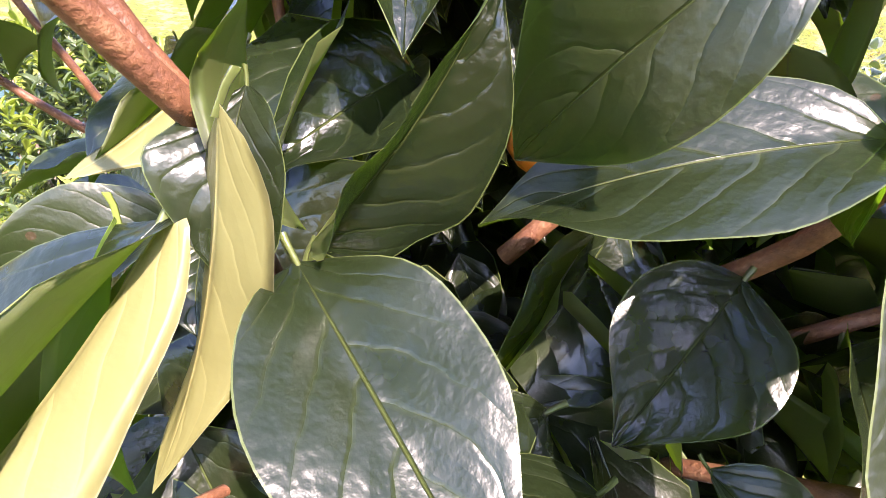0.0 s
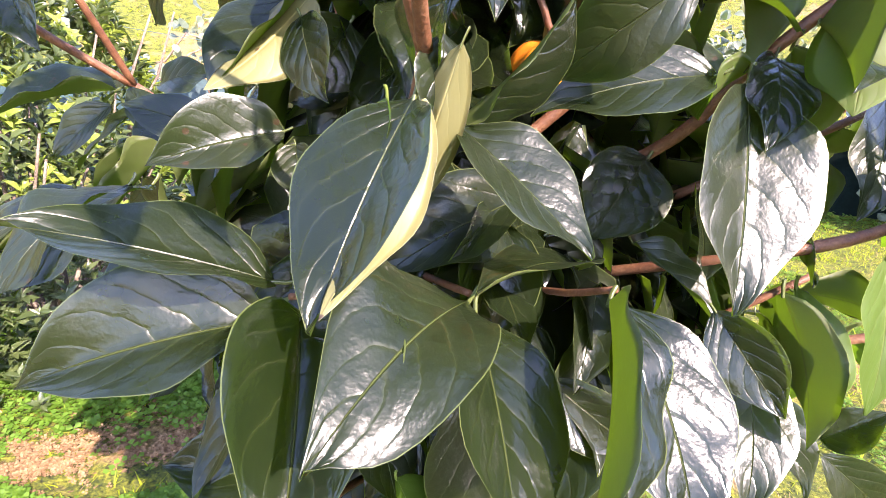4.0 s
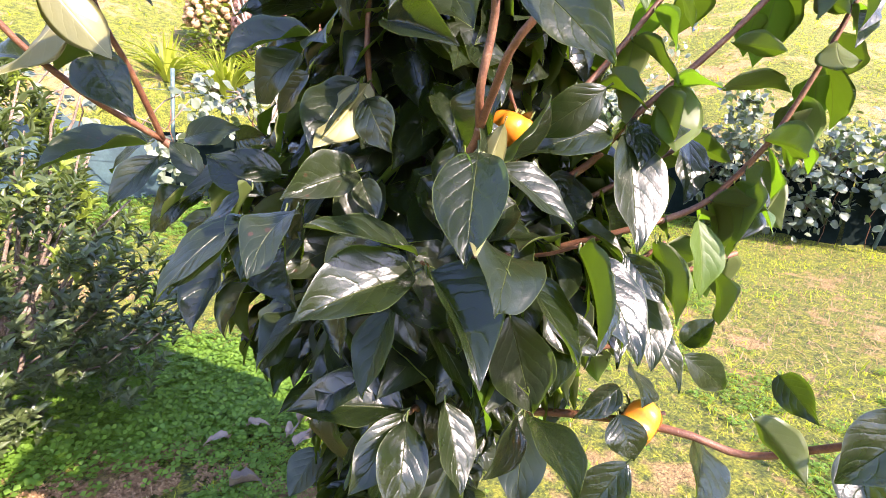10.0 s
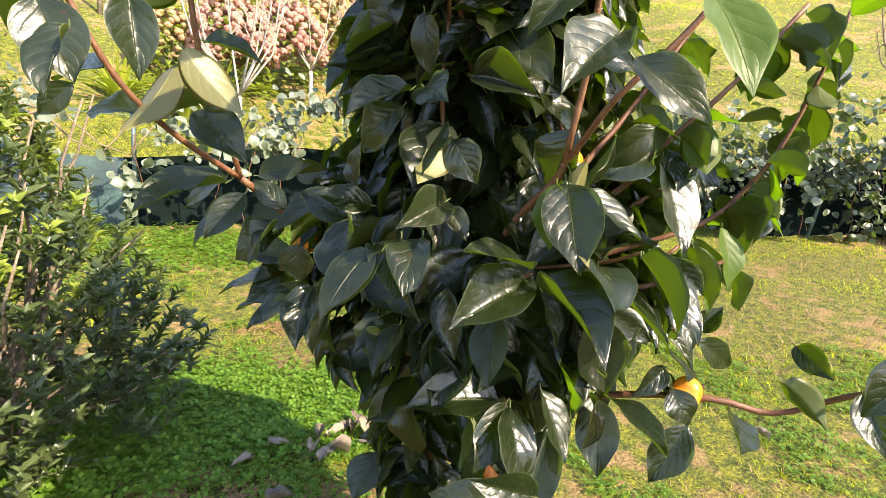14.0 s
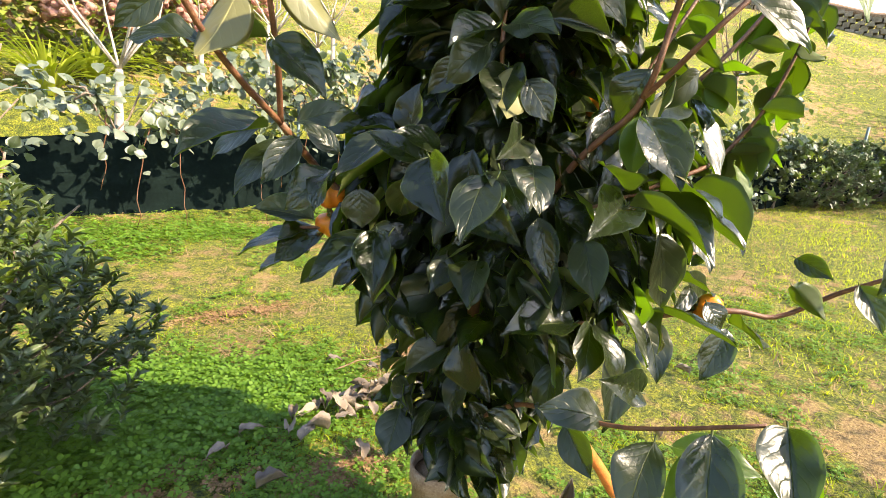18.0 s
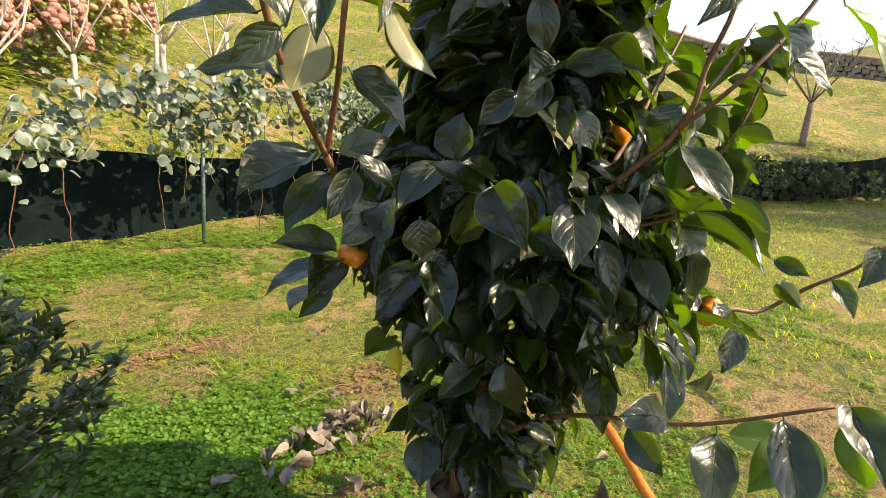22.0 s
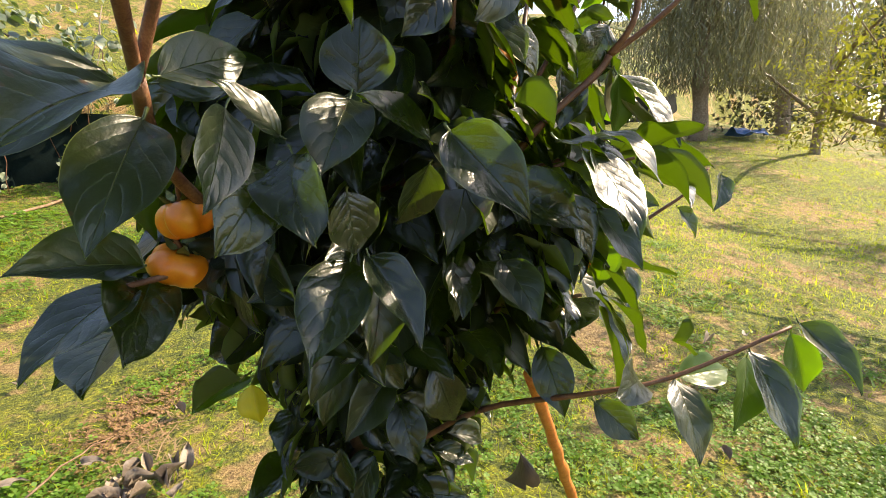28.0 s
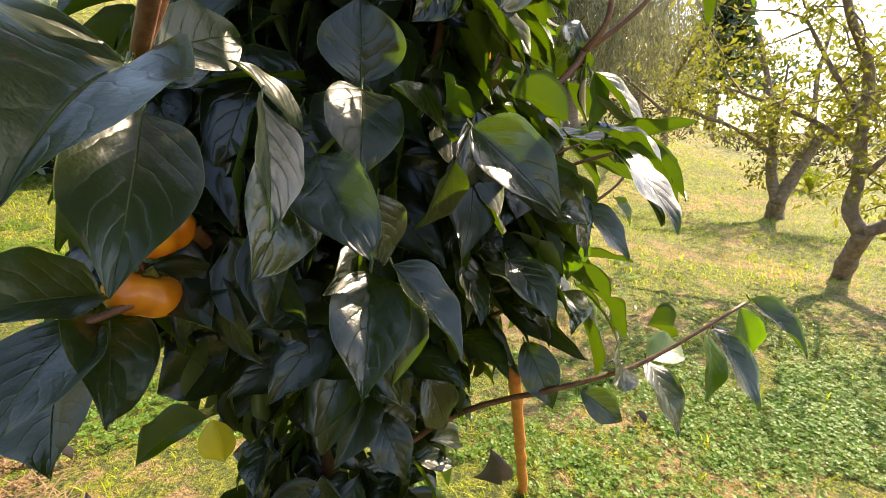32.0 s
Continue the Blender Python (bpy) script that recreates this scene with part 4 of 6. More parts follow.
# front limbs added above the view, unseen, to shade the leaves below them
for k, points in enumerate(([(-0.07, 0.15, 1.50), (-0.12, 0.12, 1.60), (-0.17, 0.10, 1.78)], [(-0.06, 0.165, 1.38), (-0.17, 0.20, 1.50), (-0.26, 0.22, 1.68)], [(-0.10, 0.44, 1.36), (-0.15, 0.36, 1.52), (-0.17, 0.32, 1.72)])):
    limb(points, 0.0035, 0.0025)
    leafy(points, 8, 40 + k, (0.09, 0.12), start=0.0, droop=0.4, up=1.6)

# a yellowing leaf among the lowest twigs
yellow = part("leaf", leaf_mesh("yellow_leaf", [LEAF_YELLOW, LEAF_YELLOW], fold=0.5, droop=0.3, wave=0.03, seed=9), tree, "small yellow leaf with brown spots", LOCAL @ leaf_pose((-0.075, 0.765, 0.645), (-0.075, 0.755, 0.575), (-1.0, -0.2, 0.3), 0.048))

for a, b, w in (((0.10, 0.30, 0.42), (0.12, 0.33, 0.34), 0.035), ((0.02, 0.34, 0.36), (-0.02, 0.31, 0.29), 0.03)):
    part("leaf", leaf_mesh("withered_leaf", [LEAF_DRY, LEAF_DRY], nx=6, ny=8, fold=1.2, droop=0.6, wave=0.08, seed=5), tree, "withered curled brown leaf", LOCAL @ leaf_pose(a, b, (-0.8, -0.5, 0.2), w))

# fruit
def fruit_mesh(name, r, tall, lobes=4):
    verts, faces = [], []
    rows, cols = 16, 32
    for j in range(rows + 1):
        p = math.pi * j / rows
        for i in range(cols):
            a = 2 * math.pi * i / cols
            groove = 1 - 0.24 * (abs(math.cos(a * lobes / 2)) ** 8) * math.sin(p) ** 0.5
            rr = r * (math.sin(p) ** 0.80) * groove
            z = tall * 0.5 * math.cos(p) - (0.16 * tall * math.exp(-(math.sin(p) / 0.28) ** 2) * (1 if math.cos(p) > 0 else -0.7))
            verts.append((rr * math.cos(a), rr * math.sin(a), z))
    for j in range(rows):
        for i in range(cols):
            a, b = j * cols + i, j * cols + (i + 1) % cols
            faces.append((a, a + cols, b + cols, b))
    return mesh_of(name, verts, faces, [FRUIT])


def calyx_mesh(r):
    verts, faces = [(0, 0, 0.012)], []
    for k in range(4):
        a0 = k * math.pi / 2
        start = len(verts)
        for f, w, z in ((0.25, 0.38, 0.010), (0.6, 0.52, 0.005), (0.85, 0.34, 0.010), (1.05, 0.04, 0.018)):
            for s in (-1, 0, 1):
                a = a0 + s * w
                verts.append((math.cos(a) * r * f, math.sin(a) * r * f, z + (0.003 if s == 0 else 0)))
        for j in range(3):
            for i in range(2):
                q = start + j * 3 + i
                faces.append((q, q + 1, q + 4, q + 3))
        faces.append((0, start, start + 1))
        faces.append((0, start + 1, start + 2))
    base = len(verts)
    verts += [(x, y, z - 0.0025) for x, y, z in verts]
    faces += [tuple(v + base for v in f[::-1]) for f in faces]
    return mesh_of("calyx", verts, faces, [CALYX])


def fruit(at, r, tall, tilt, turn, stalk_to):
    m = Matrix.Translation(Vector(at) - TREE) @ pose(0, 0, 0, tilt[0], tilt[1], turn)
    f = part("fruit", fruit_mesh("fruit", r, tall), tree, "ripe orange persimmon with four lobes", m)
    part("calyx", calyx_mesh(r * 0.62), f, "dry green four-lobed calyx", Matrix.Translation((0, 0, tall * 0.34)))
    top = m.inverted() @ (Vector(stalk_to) - TREE)
    part("stalk", tube_mesh("stalk", bend((0, 0, tall * 0.33), top, 0.0, 5, 0.001), 0.003, 0.003, BARK_RED, 6), f)


fruit((-0.218, 0.769, 0.883), 0.040, 0.046, (18, -8), 20, (-0.24, 0.77, 0.94))
fruit((-0.235, 0.745, 0.945), 0.034, 0.048, (-12, 10), 60, (-0.26, 0.74, 1.0))
fruit((0.105, 0.372, 1.168), 0.037, 0.052, (10, 14), 10, (0.08, 0.36, 1.225))
fruit((0.250, 0.165, 0.808), 0.034, 0.050, (-70, 40), 40, (0.275, 0.15, 0.83))

make_crown()


# ---- the laurel bush ----
def small_leaf_bush(name, at, radius, tall, count, size, mats, label, seed, twigs=26, lean=0.0, lumps=None):
    rng = random.Random(seed)
    at = Vector(at)
    bush = thing(name, at, label, "bush")
    heap = Heap()
    for i in range(twigs):
        a, up = rng.uniform(0, 6.283), rng.uniform(0.35, 1.0)
        r = radius * rng.uniform(0.4, 0.95) * math.sqrt(max(0.05, 1 - (up - 0.45) ** 2))
        end = Vector((math.sin(a) * r, math.cos(a) * r, tall * up))
        part("branch", tube_mesh("branch", bend((rng.uniform(-.05, .05), rng.uniform(-.05, .05), 0), end, 0.0, 6, 0.03, rng), 0.012, 0.003, BARK_OLD, 5), bush)
    whorls = count // 9
    for i in range(whorls):
        up = rng.random() ** 0.8
        a = rng.uniform(0, 6.283)
        full = math.sqrt(max(0.02, 1 - ((up - 0.42) / 0.62) ** 2))
        r = radius * full * (1 - 0.55 * rng.random() ** 2) * (1 + 0.18 * math.sin(3 * a + seed) + 0.1 * math.sin(7 * a + up * 9))
        c = Vector((math.sin(a) * r, math.cos(a) * r, 0.03 + tall * up))
        if c.z > tall * (1.0 - 0.55 * max(0.0, c.x / radius)):
            continue
        out = Vector((math.sin(a), math.cos(a), 0.9)).normalized()
        young = up > 0.45 and rng.random() < 0.26
        tilt = out.lerp(Vector((rng.uniform(-1, 1), rng.uniform(-1, 1), 1.0)), 0.4).normalized()
        for k in range(9):
            b = k * 2.4
            ring = tilt.orthogonal().normalized()
            ring = Matrix.Rotation(b, 3, tilt) @ ring
            way = (ring * rng.uniform(0.5, 1.0) + tilt * rng.uniform(0.3, 0.9)).normalized()
            length = size * rng.uniform(0.7, 1.25)
            b0 = c - tilt * 0.03 * k * 0.25
            n = (tilt - way * tilt.dot(way)).normalized()
            heap.add(BIT[rng.randrange(3)], leaf_pose(b0, b0 + way * length, n, length * 0.38), 2 if young else 0)
    for tip in lumps or ():
        # low shoots that reach out of the bush, with rosettes along them
        end = Vector(tip) - at
        line = bend((end.x * 0.3, end.y * 0.3, end.z * 0.35), end, 0.02, 7, 0.012, rng)
        part("branch", tube_mesh("branch", line, 0.005, 0.0025, BARK_OLD, 5), bush)
        for c in line[2:]:
            for k in range(11):
                way = Vector((rng.uniform(-1, 1), rng.uniform(-1, 1), rng.uniform(-0.2, 0.8))).normalized()
                n = (Vector((0, 0, 1)) - way * way.z + Vector((rng.uniform(-.3, .3), rng.uniform(-.3, .3), 0))).normalized()
                length = size * rng.uniform(0.75, 1.3)
                heap.add(BIT[rng.randrange(3)], leaf_pose(c, c + way * length, n, length * 0.40), 0)
    tagged(part("foliage", heap.mesh("foliage", mats), bush), "small pointed leaves", kind="stuff")
    return bush


small_leaf_bush("laurel_bush", (-1.06, 1.66, 0.0), 0.54, 1.34, 15000, 0.046, [SMALL_TOP, SMALL_TOP, SMALL_YOUNG, SMALL_YOUNG], "dense laurel bush with small dark leaves and pale young tips", 3, lumps=((-0.43, 1.43, 0.50), (-0.46, 1.60, 0.36), (-0.48, 1.38, 0.42), (-0.55, 1.42, 0.62), (-0.60, 1.75, 0.45)))

# ---- net, posts ----
fence = thing("shade_net_fence", on_ground(2.4, 6.4), "low fence of dark green shade net on thin posts", "fence")
FL = Matrix.Translation(-fence.location)


def net_panel(a, b, mat, seed):
    rng = random.Random(seed)
    a, b = Vector((*a, 0)), Vector((*b, 0))
    n, rows = max(4, int((b - a).length / 0.15)), 8
    side = (b - a).normalized().cross(Vector((0, 0, 1)))
    verts, faces = [], []
    for back in (0, 1):
        for i in range(n + 1):
            p = a.lerp(b, i / n)
            g = height(p.x, p.y) - 0.06
            for j in range(rows + 1):
                f = j / rows
                out = 0.05 * noise.noise(Vector((p.x * 1.4, p.y * 1.4, f * 2 + seed))) + 0.012 * noise.noise(Vector((p.x * 7, p.y * 7, f * 6)))
                q = p + side * (out + 0.10 * (1 - f) - 0.003 * back)
                verts.append((q.x, q.y, g + f * (0.86 + 0.05 * math.sin(p.x * 2.1))))
    m = (n + 1) * (rows + 1)
    for back in (0, 1):
        for i in range(n):
            for j in range(rows):
                v = back * m + i * (rows + 1) + j
                q = (v, v + rows + 1, v + rows + 2, v + 1)
                faces.append(q if not back else q[::-1])
    part("net_panel", mesh_of("net_panel", verts, faces, [mat]), fence, "", FL.copy())


for k, (a, b) in enumerate(zip(NET_LINE, NET_LINE[1:])):
    net_panel(a, b, NET_PALE if k == 0 else NET, k)


def post(x, y, tall, r=0.02, lean=(0, 0)):
    g = on_ground(x, y)
    part("post", tube_mesh("post", [g - Vector((0, 0, 0.05)), g + Vector((lean[0] * 0.5, lean[1] * 0.5, tall * 0.5)), g + Vector((*lean, tall))], r, r, STEEL, 8), fence, "", FL.copy())


post(1.55, 4.85, 1.2)
post(-0.9, 5.3, 1.3)
post(4.4, 5.6, 1.3)
post(6.2, 2.62, 1.3, lean=(0.22, -0.05))
post(9.3, 1.25, 1.2)

ROUND = [arrays(leaf_shape(nx=4, ny=4, fold=0.15, droop=d, wave=0.02, widest=0.5, tip=0.0, seed=k)) for k, d in enumerate([0.1, 0.4, 0.8])]


# ---- kiwi vines ----
def vine(a, b, top, leaves, seed, strands=4, size=0.10, spread=0.35, share=0.7):
    """Vines along a wire from a to b, with strands that hang down."""
    rng = random.Random(seed)
    a, b = Vector(a), Vector(b)
    root = on_ground((a.x + b.x) / 2, (a.y + b.y) / 2)
    v = thing("kiwi_vine", root, "kiwi vine with round grey-green leaves and hanging shoots", "vine", "vines along the net")
    back = Matrix.Translation(-root)
    heap = Heap()
    pts = []
    for s in range(2):
        line = [a.lerp(b, i / 10) + Vector((0, rng.uniform(-.08, .08), top + 0.18 * math.sin(i * 1.3 + s) + rng.uniform(-.05, .05) + height(a.lerp(b, i / 10).x, a.lerp(b, i / 10).y))) for i in range(11)]
        part("stem", tube_mesh("stem", line, 0.010, 0.006, BARK_OLD, 6, 0.1, rng), v, "", back.copy())
        pts += line
    for s in range(strands):
        p = a.lerp(b, (s + rng.uniform(0.2, 0.8)) / strands)
        g = height(p.x, p.y)
        end = Vector((p.x + rng.uniform(-.15, .15), p.y + rng.uniform(-.1, .1), g + rng.choice((0.0, 0.03, 0.35, 0.6))))
        line = bend(Vector((p.x, p.y, g + top)), end, 0.0, 8, 0.03, rng)
        part("shoot", tube_mesh("shoot", line, 0.006, 0.003, BARK_RED, 5, 0.1, rng), v, "", back.copy())
        pts += line[1:]
    clumps = []
    for i in range(max(8, leaves // 26)):
        high = rng.random() < share
        wide = spread if high else max(0.13, spread * 0.5 - 0.03)
        clumps.append((rng.choice(pts[:22] if high else pts[22:]) + Vector((rng.gauss(0, wide * 0.45), rng.gauss(0, wide * 0.35), rng.gauss(0, wide * 0.4))), rng.uniform(0.06, 0.17)))
    for i in range(leaves):
        c, wide = clumps[int(len(clumps) * rng.random() ** 1.5)]
        c = c + Vector((rng.gauss(0, wide), rng.gauss(0, wide * 0.8), rng.gauss(0, wide)))
        if c.z < height(c.x, c.y) + 0.05:
            continue
        length = size * rng.uniform(0.55, 1.2)
        way = Vector((rng.uniform(-1, 1), rng.uniform(-1, 0.6), rng.uniform(-1.2, 0.1))).normalized()
        n = Vector((rng.uniform(-.5, .8), rng.uniform(-1, 0.1), rng.uniform(0.0, 1.0))).normalized()
        heap.add(ROUND[rng.randrange(3)], back @ leaf_pose(c, c + way * length, n, length * rng.uniform(0.85, 1.05)))
    tagged(part("foliage", heap.mesh("foliage", [VINE_LEAF, VINE_LEAF]), v), "round leaves", kind="stuff")


vine((-2.6, 4.4, 0), (-0.7, 4.7, 0), 0.95, 190, 1, 3, share=0.85)
vine((-0.4, 4.7, 0), (0.6, 4.8, 0), 1.0, 260, 2, 3, 0.10, 0.38, 0.8)
vine((0.8, 4.8, 0), (2.2, 4.95, 0), 1.3, 620, 3, 4, 0.10, 0.42, 0.86)
vine((2.3, 4.95, 0), (3.6, 5.0, 0), 1.4, 700, 4, 5, 0.10, 0.46, 0.86)
vine((3.7, 5.0, 0), (5.0, 4.8, 0), 1.4, 760, 5, 6, 0.10, 0.5, 0.82)
vine((4.9, 4.1, 0), (5.7, 2.75, 0), 1.05, 1300, 6, 9, 0.10, 0.62, 0.55)
vine((5.8, 2.7, 0), (7.4, 1.85, 0), 1.0, 1300, 7, 9, 0.10, 0.62, 0.55)
for k, (p, q) in enumerate((((-2.6, 4.4), (0.6, 4.8)), ((0.8, 4.8), (5.0, 4.8)))):
    wire = bend(Vector((*p, 1.12 + height(*p))), Vector((*q, 1.2 + height(*q))), 0.05, 10)
    part("wire", tube_mesh("wire", wire, 0.003, 0.003, STEEL, 5), fence, "", FL.copy())


# ---- trees ----
def bare_tree(at, tall, r, seed, mat, label, limbs=6, fork=0.3, name="bare_tree", spread=0.5):
    rng = random.Random(seed)
    at = Vector(at)
    t = thing(name, at, label, "tree", "bare young trees on the bank")
    top = Vector((rng.uniform(-.05, .05), rng.uniform(-.05, .05), tall * fork))
    part("trunk", tube_mesh("trunk", bend((0, 0, -0.05), top, 0, 6, 0.008, rng), r * 1.15, r * 0.8, mat, 10, 0.05, rng), t)
    for k in range(limbs):
        a = k * 2.4 + rng.uniform(-.4, .4)
        end = top + Vector((math.sin(a) * tall * spread * rng.uniform(0.4, 0.8), math.cos(a) * tall * spread * rng.uniform(0.4, 0.8), tall * (1 - fork) * rng.uniform(0.6, 1.05)))
        mid = top.lerp(end, 0.45) + Vector((math.sin(a), math.cos(a), -0.4)) * tall * 0.05
        line = [top, top.lerp(mid, 0.5), mid, mid.lerp(end, 0.5) + Vector((rng.uniform(-.03, .03), rng.uniform(-.03, .03), 0)), end]
        br = part("branch", tube_mesh("branch", line, r * 0.34, r * 0.10, mat, 7, 0.05, rng), t)
        for q in range(5):
            p = mid.lerp(end, rng.uniform(0.0, 0.85))
            e = p + Vector((rng.uniform(-.3, .3), rng.uniform(-.3, .3), rng.uniform(0.2, 0.5))) * tall * 0.35
            part("twig", tube_mesh("twig", bend(p, e, 0, 4, 0.02, rng), r * 0.13, r * 0.05, mat, 5), br)
    return t


bare_tree(on_ground(0.05, 5.85), 2.5, 0.045, 2, BARK_PALE, "bare young tree with a pale whitewashed trunk", 9, 0.32, spread=0.42)
bare_tree(on_ground(1.15, 6.9), 2.0, 0.035, 3, BARK_PALE, "bare young tree with a pale whitewashed trunk", 6, 0.28)
bare_tree(on_ground(2.15, 7.0), 2.4, 0.042, 4, BARK_PALE, "bare young tree with a pale crooked trunk", 5, 0.35)
bare_tree(on_ground(2.65, 6.7), 2.5, 0.040, 5, BARK_PALE, "bare young tree with a pale crooked trunk", 5, 0.35)
bare_tree(on_ground(1.85, 6.5), 2.2, 0.028, 7, BARK_PALE, "slender bare young tree with grey bark", 4, 0.5)
bare_tree(on_ground(3.4, 7.6), 2.4, 0.04, 8, BARK_PALE, "slender bare young tree with grey bark", 5, 0.4)
bare_tree(on_ground(12.7, 0.0), 2.6, 0.07, 9, BARK_OLD, "leaning bare tree with grey bark", 7, 0.35)
bare_tree(on_ground(9.6, 3.4), 1.9, 0.05, 10, BARK_OLD, "small bare tree with grey bark", 8, 0.25)


def leafy_tree(name, at, lines, leaves, size, mat, label, seed, bark=BARK_OLD, spread=0.35, category="tree", wide=0.42):
    """A tree of given limbs: each a start radius, an end radius and its points in the world."""
    rng = random.Random(seed)
    at = Vector(at)
    lift = Vector((0, 0, height(at.x, at.y)))
    t = thing(name, at + lift, label, category)
    back = Matrix.Translation(-at)
    ends = []
    for k, (r0, r1, pts) in enumerate(lines):
        pts = [Vector(p) for p in pts]
        fine = []
        for i in range(len(pts) - 1):
            for q in range(4):
                f = q / 4
                a, b, c, d = pts[max(0, i - 1)], pts[i], pts[i + 1], pts[min(len(pts) - 1, i + 2)]
                fine.append(0.5 * ((2 * b) + (c - a) * f + (2 * a - 5 * b + 4 * c - d) * f * f + (3 * b - a - 3 * c + d) * f ** 3))
        fine.append(pts[-1])
        part("trunk" if k == 0 else "branch", tube_mesh("limb", fine, r0, r1, bark, 10, 0.10, rng), t, "", back.copy())
        if k:
            ends += fine[len(fine) // 3:]
    heap = Heap()
    twigs = []
    for i in range(46):
        p = rng.choice(ends)
        e = p + Vector((rng.gauss(0, 1), rng.gauss(0, 1), rng.gauss(0.25, 0.7))) * spread
        line = bend(p, e, 0.02, 4, 0.03, rng)
        part("twig", tube_mesh("twig", line, 0.008, 0.003, bark, 5), t, "", back.copy())
        twigs += line[1:]
    for i in range(leaves):
        c = rng.choice(twigs) + Vector((rng.gauss(0, .3), rng.gauss(0, .3), rng.gauss(-.05, .25))) * spread * 0.7
        length = size * rng.uniform(0.6, 1.2)
        way = Vector((rng.uniform(-1, 1), rng.uniform(-1, 1), rng.uniform(-1.3, 0.2))).normalized()
        n = Vector((rng.uniform(-1, 1), rng.uniform(-1, 1), rng.uniform(0.0, 1.0))).normalized()
        heap.add(BIT[rng.randrange(3)], back @ leaf_pose(c, c + way * length, n, length * wide))
    tagged(part("foliage", heap.mesh("foliage", [mat, mat]), t), "thin yellowing leaves", kind="stuff")
    return t


leafy_tree("fruit_tree", (5.05, -5.37, 0.0), [
    (0.13, 0.10, [(5.08, -5.40, -0.06), (5.02, -5.33, 0.12), (4.93, -5.24, 0.27)]),
    (0.085, 0.03, [(4.93, -5.24, 0.25), (5.01, -5.14, 0.66), (5.05, -5.12, 1.12), (5.15, -5.0, 1.8), (5.35, -4.9, 2.5)]),
    (0.10, 0.04, [(4.93, -5.24, 0.25), (4.82, -5.33, 0.64), (4.69, -5.46, 1.13), (4.56, -5.70, 1.39), (4.3, -6.0, 1.9)]),
    (0.05, 0.015, [(4.75, -5.40, 0.9), (4.95, -5.6, 1.4), (5.1, -5.7, 2.0), (5.2, -5.9, 2.6)]),
    (0.04, 0.012, [(5.02, -5.13, 0.9), (5.4, -4.8, 1.25), (5.9, -4.4, 1.5), (6.3, -4.1, 1.75)]),
    (0.035, 0.012, [(5.05, -5.12, 1.12), (4.8, -4.9, 1.5), (4.6, -4.7, 2.0)])], 4300, 0.075, AUTUMN_LEAF, "old fruit tree with a forked trunk and thin yellowing leaves", 21, spread=0.55)
leafy_tree("fruit_tree", (2.26, -3.21, 0.0), [
    (0.075, 0.06, [(2.30, -3.26, -0.05), (2.17, -3.14, 0.2), (2.04, -3.06, 0.42)]),
    (0.055, 0.02, [(2.06, -3.07, 0.40), (2.14, -3.01, 0.57), (2.13, -3.01, 0.8), (2.17, -3.01, 1.1), (2.18, -2.96, 1.55), (2.21, -2.72, 1.94), (2.25, -2.6, 2.5)]),
    (0.05, 0.02, [(2.05, -3.06, 0.42), (1.95, -3.14, 0.5), (1.75, -3.25, 0.75), (1.6, -3.4, 1.2), (1.55, -3.5, 1.8)]),
    (0.025, 0.01, [(2.17, -3.01, 1.0), (2.45, -2.9, 1.2), (2.7, -2.7, 1.35), (3.0, -2.5, 1.5)]),
    (0.022, 0.01, [(2.17, -3.0, 1.2), (2.3, -2.8, 1.55), (2.4, -2.6, 1.9)]),
    (0.02, 0.008, [(2.14, -3.01, 0.75), (1.95, -3.05, 1.05), (1.85, -3.1, 1.5)])], 2400, 0.065, AUTUMN_LEAF, "crooked fruit tree with two trunks and few yellowing leaves", 22, spread=0.40)
leafy_tree("fruit_tree", (11.0, -7.6, 0.0), [
    (0.11, 0.08, [(11.0, -7.6, -0.1), (10.9, -7.5, 0.5), (10.7, -7.4, 1.0)]),
    (0.08, 0.02, [(10.7, -7.4, 1.0), (10.4, -7.3, 1.6), (9.6, -7.0, 2.1), (8.6, -6.7, 2.4)]),
    (0.07, 0.02, [(10.7, -7.4, 1.0), (11.0, -7.6, 1.9), (11.2, -7.8, 3.0)]),
    (0.05, 0.02, [(10.8, -7.45, 0.8), (11.6, -7.0, 1.5), (12.3, -6.5, 2.3)])], 1500, 0.09, AUTUMN_LEAF, "old fruit tree with a low bare limb", 23, spread=0.8)


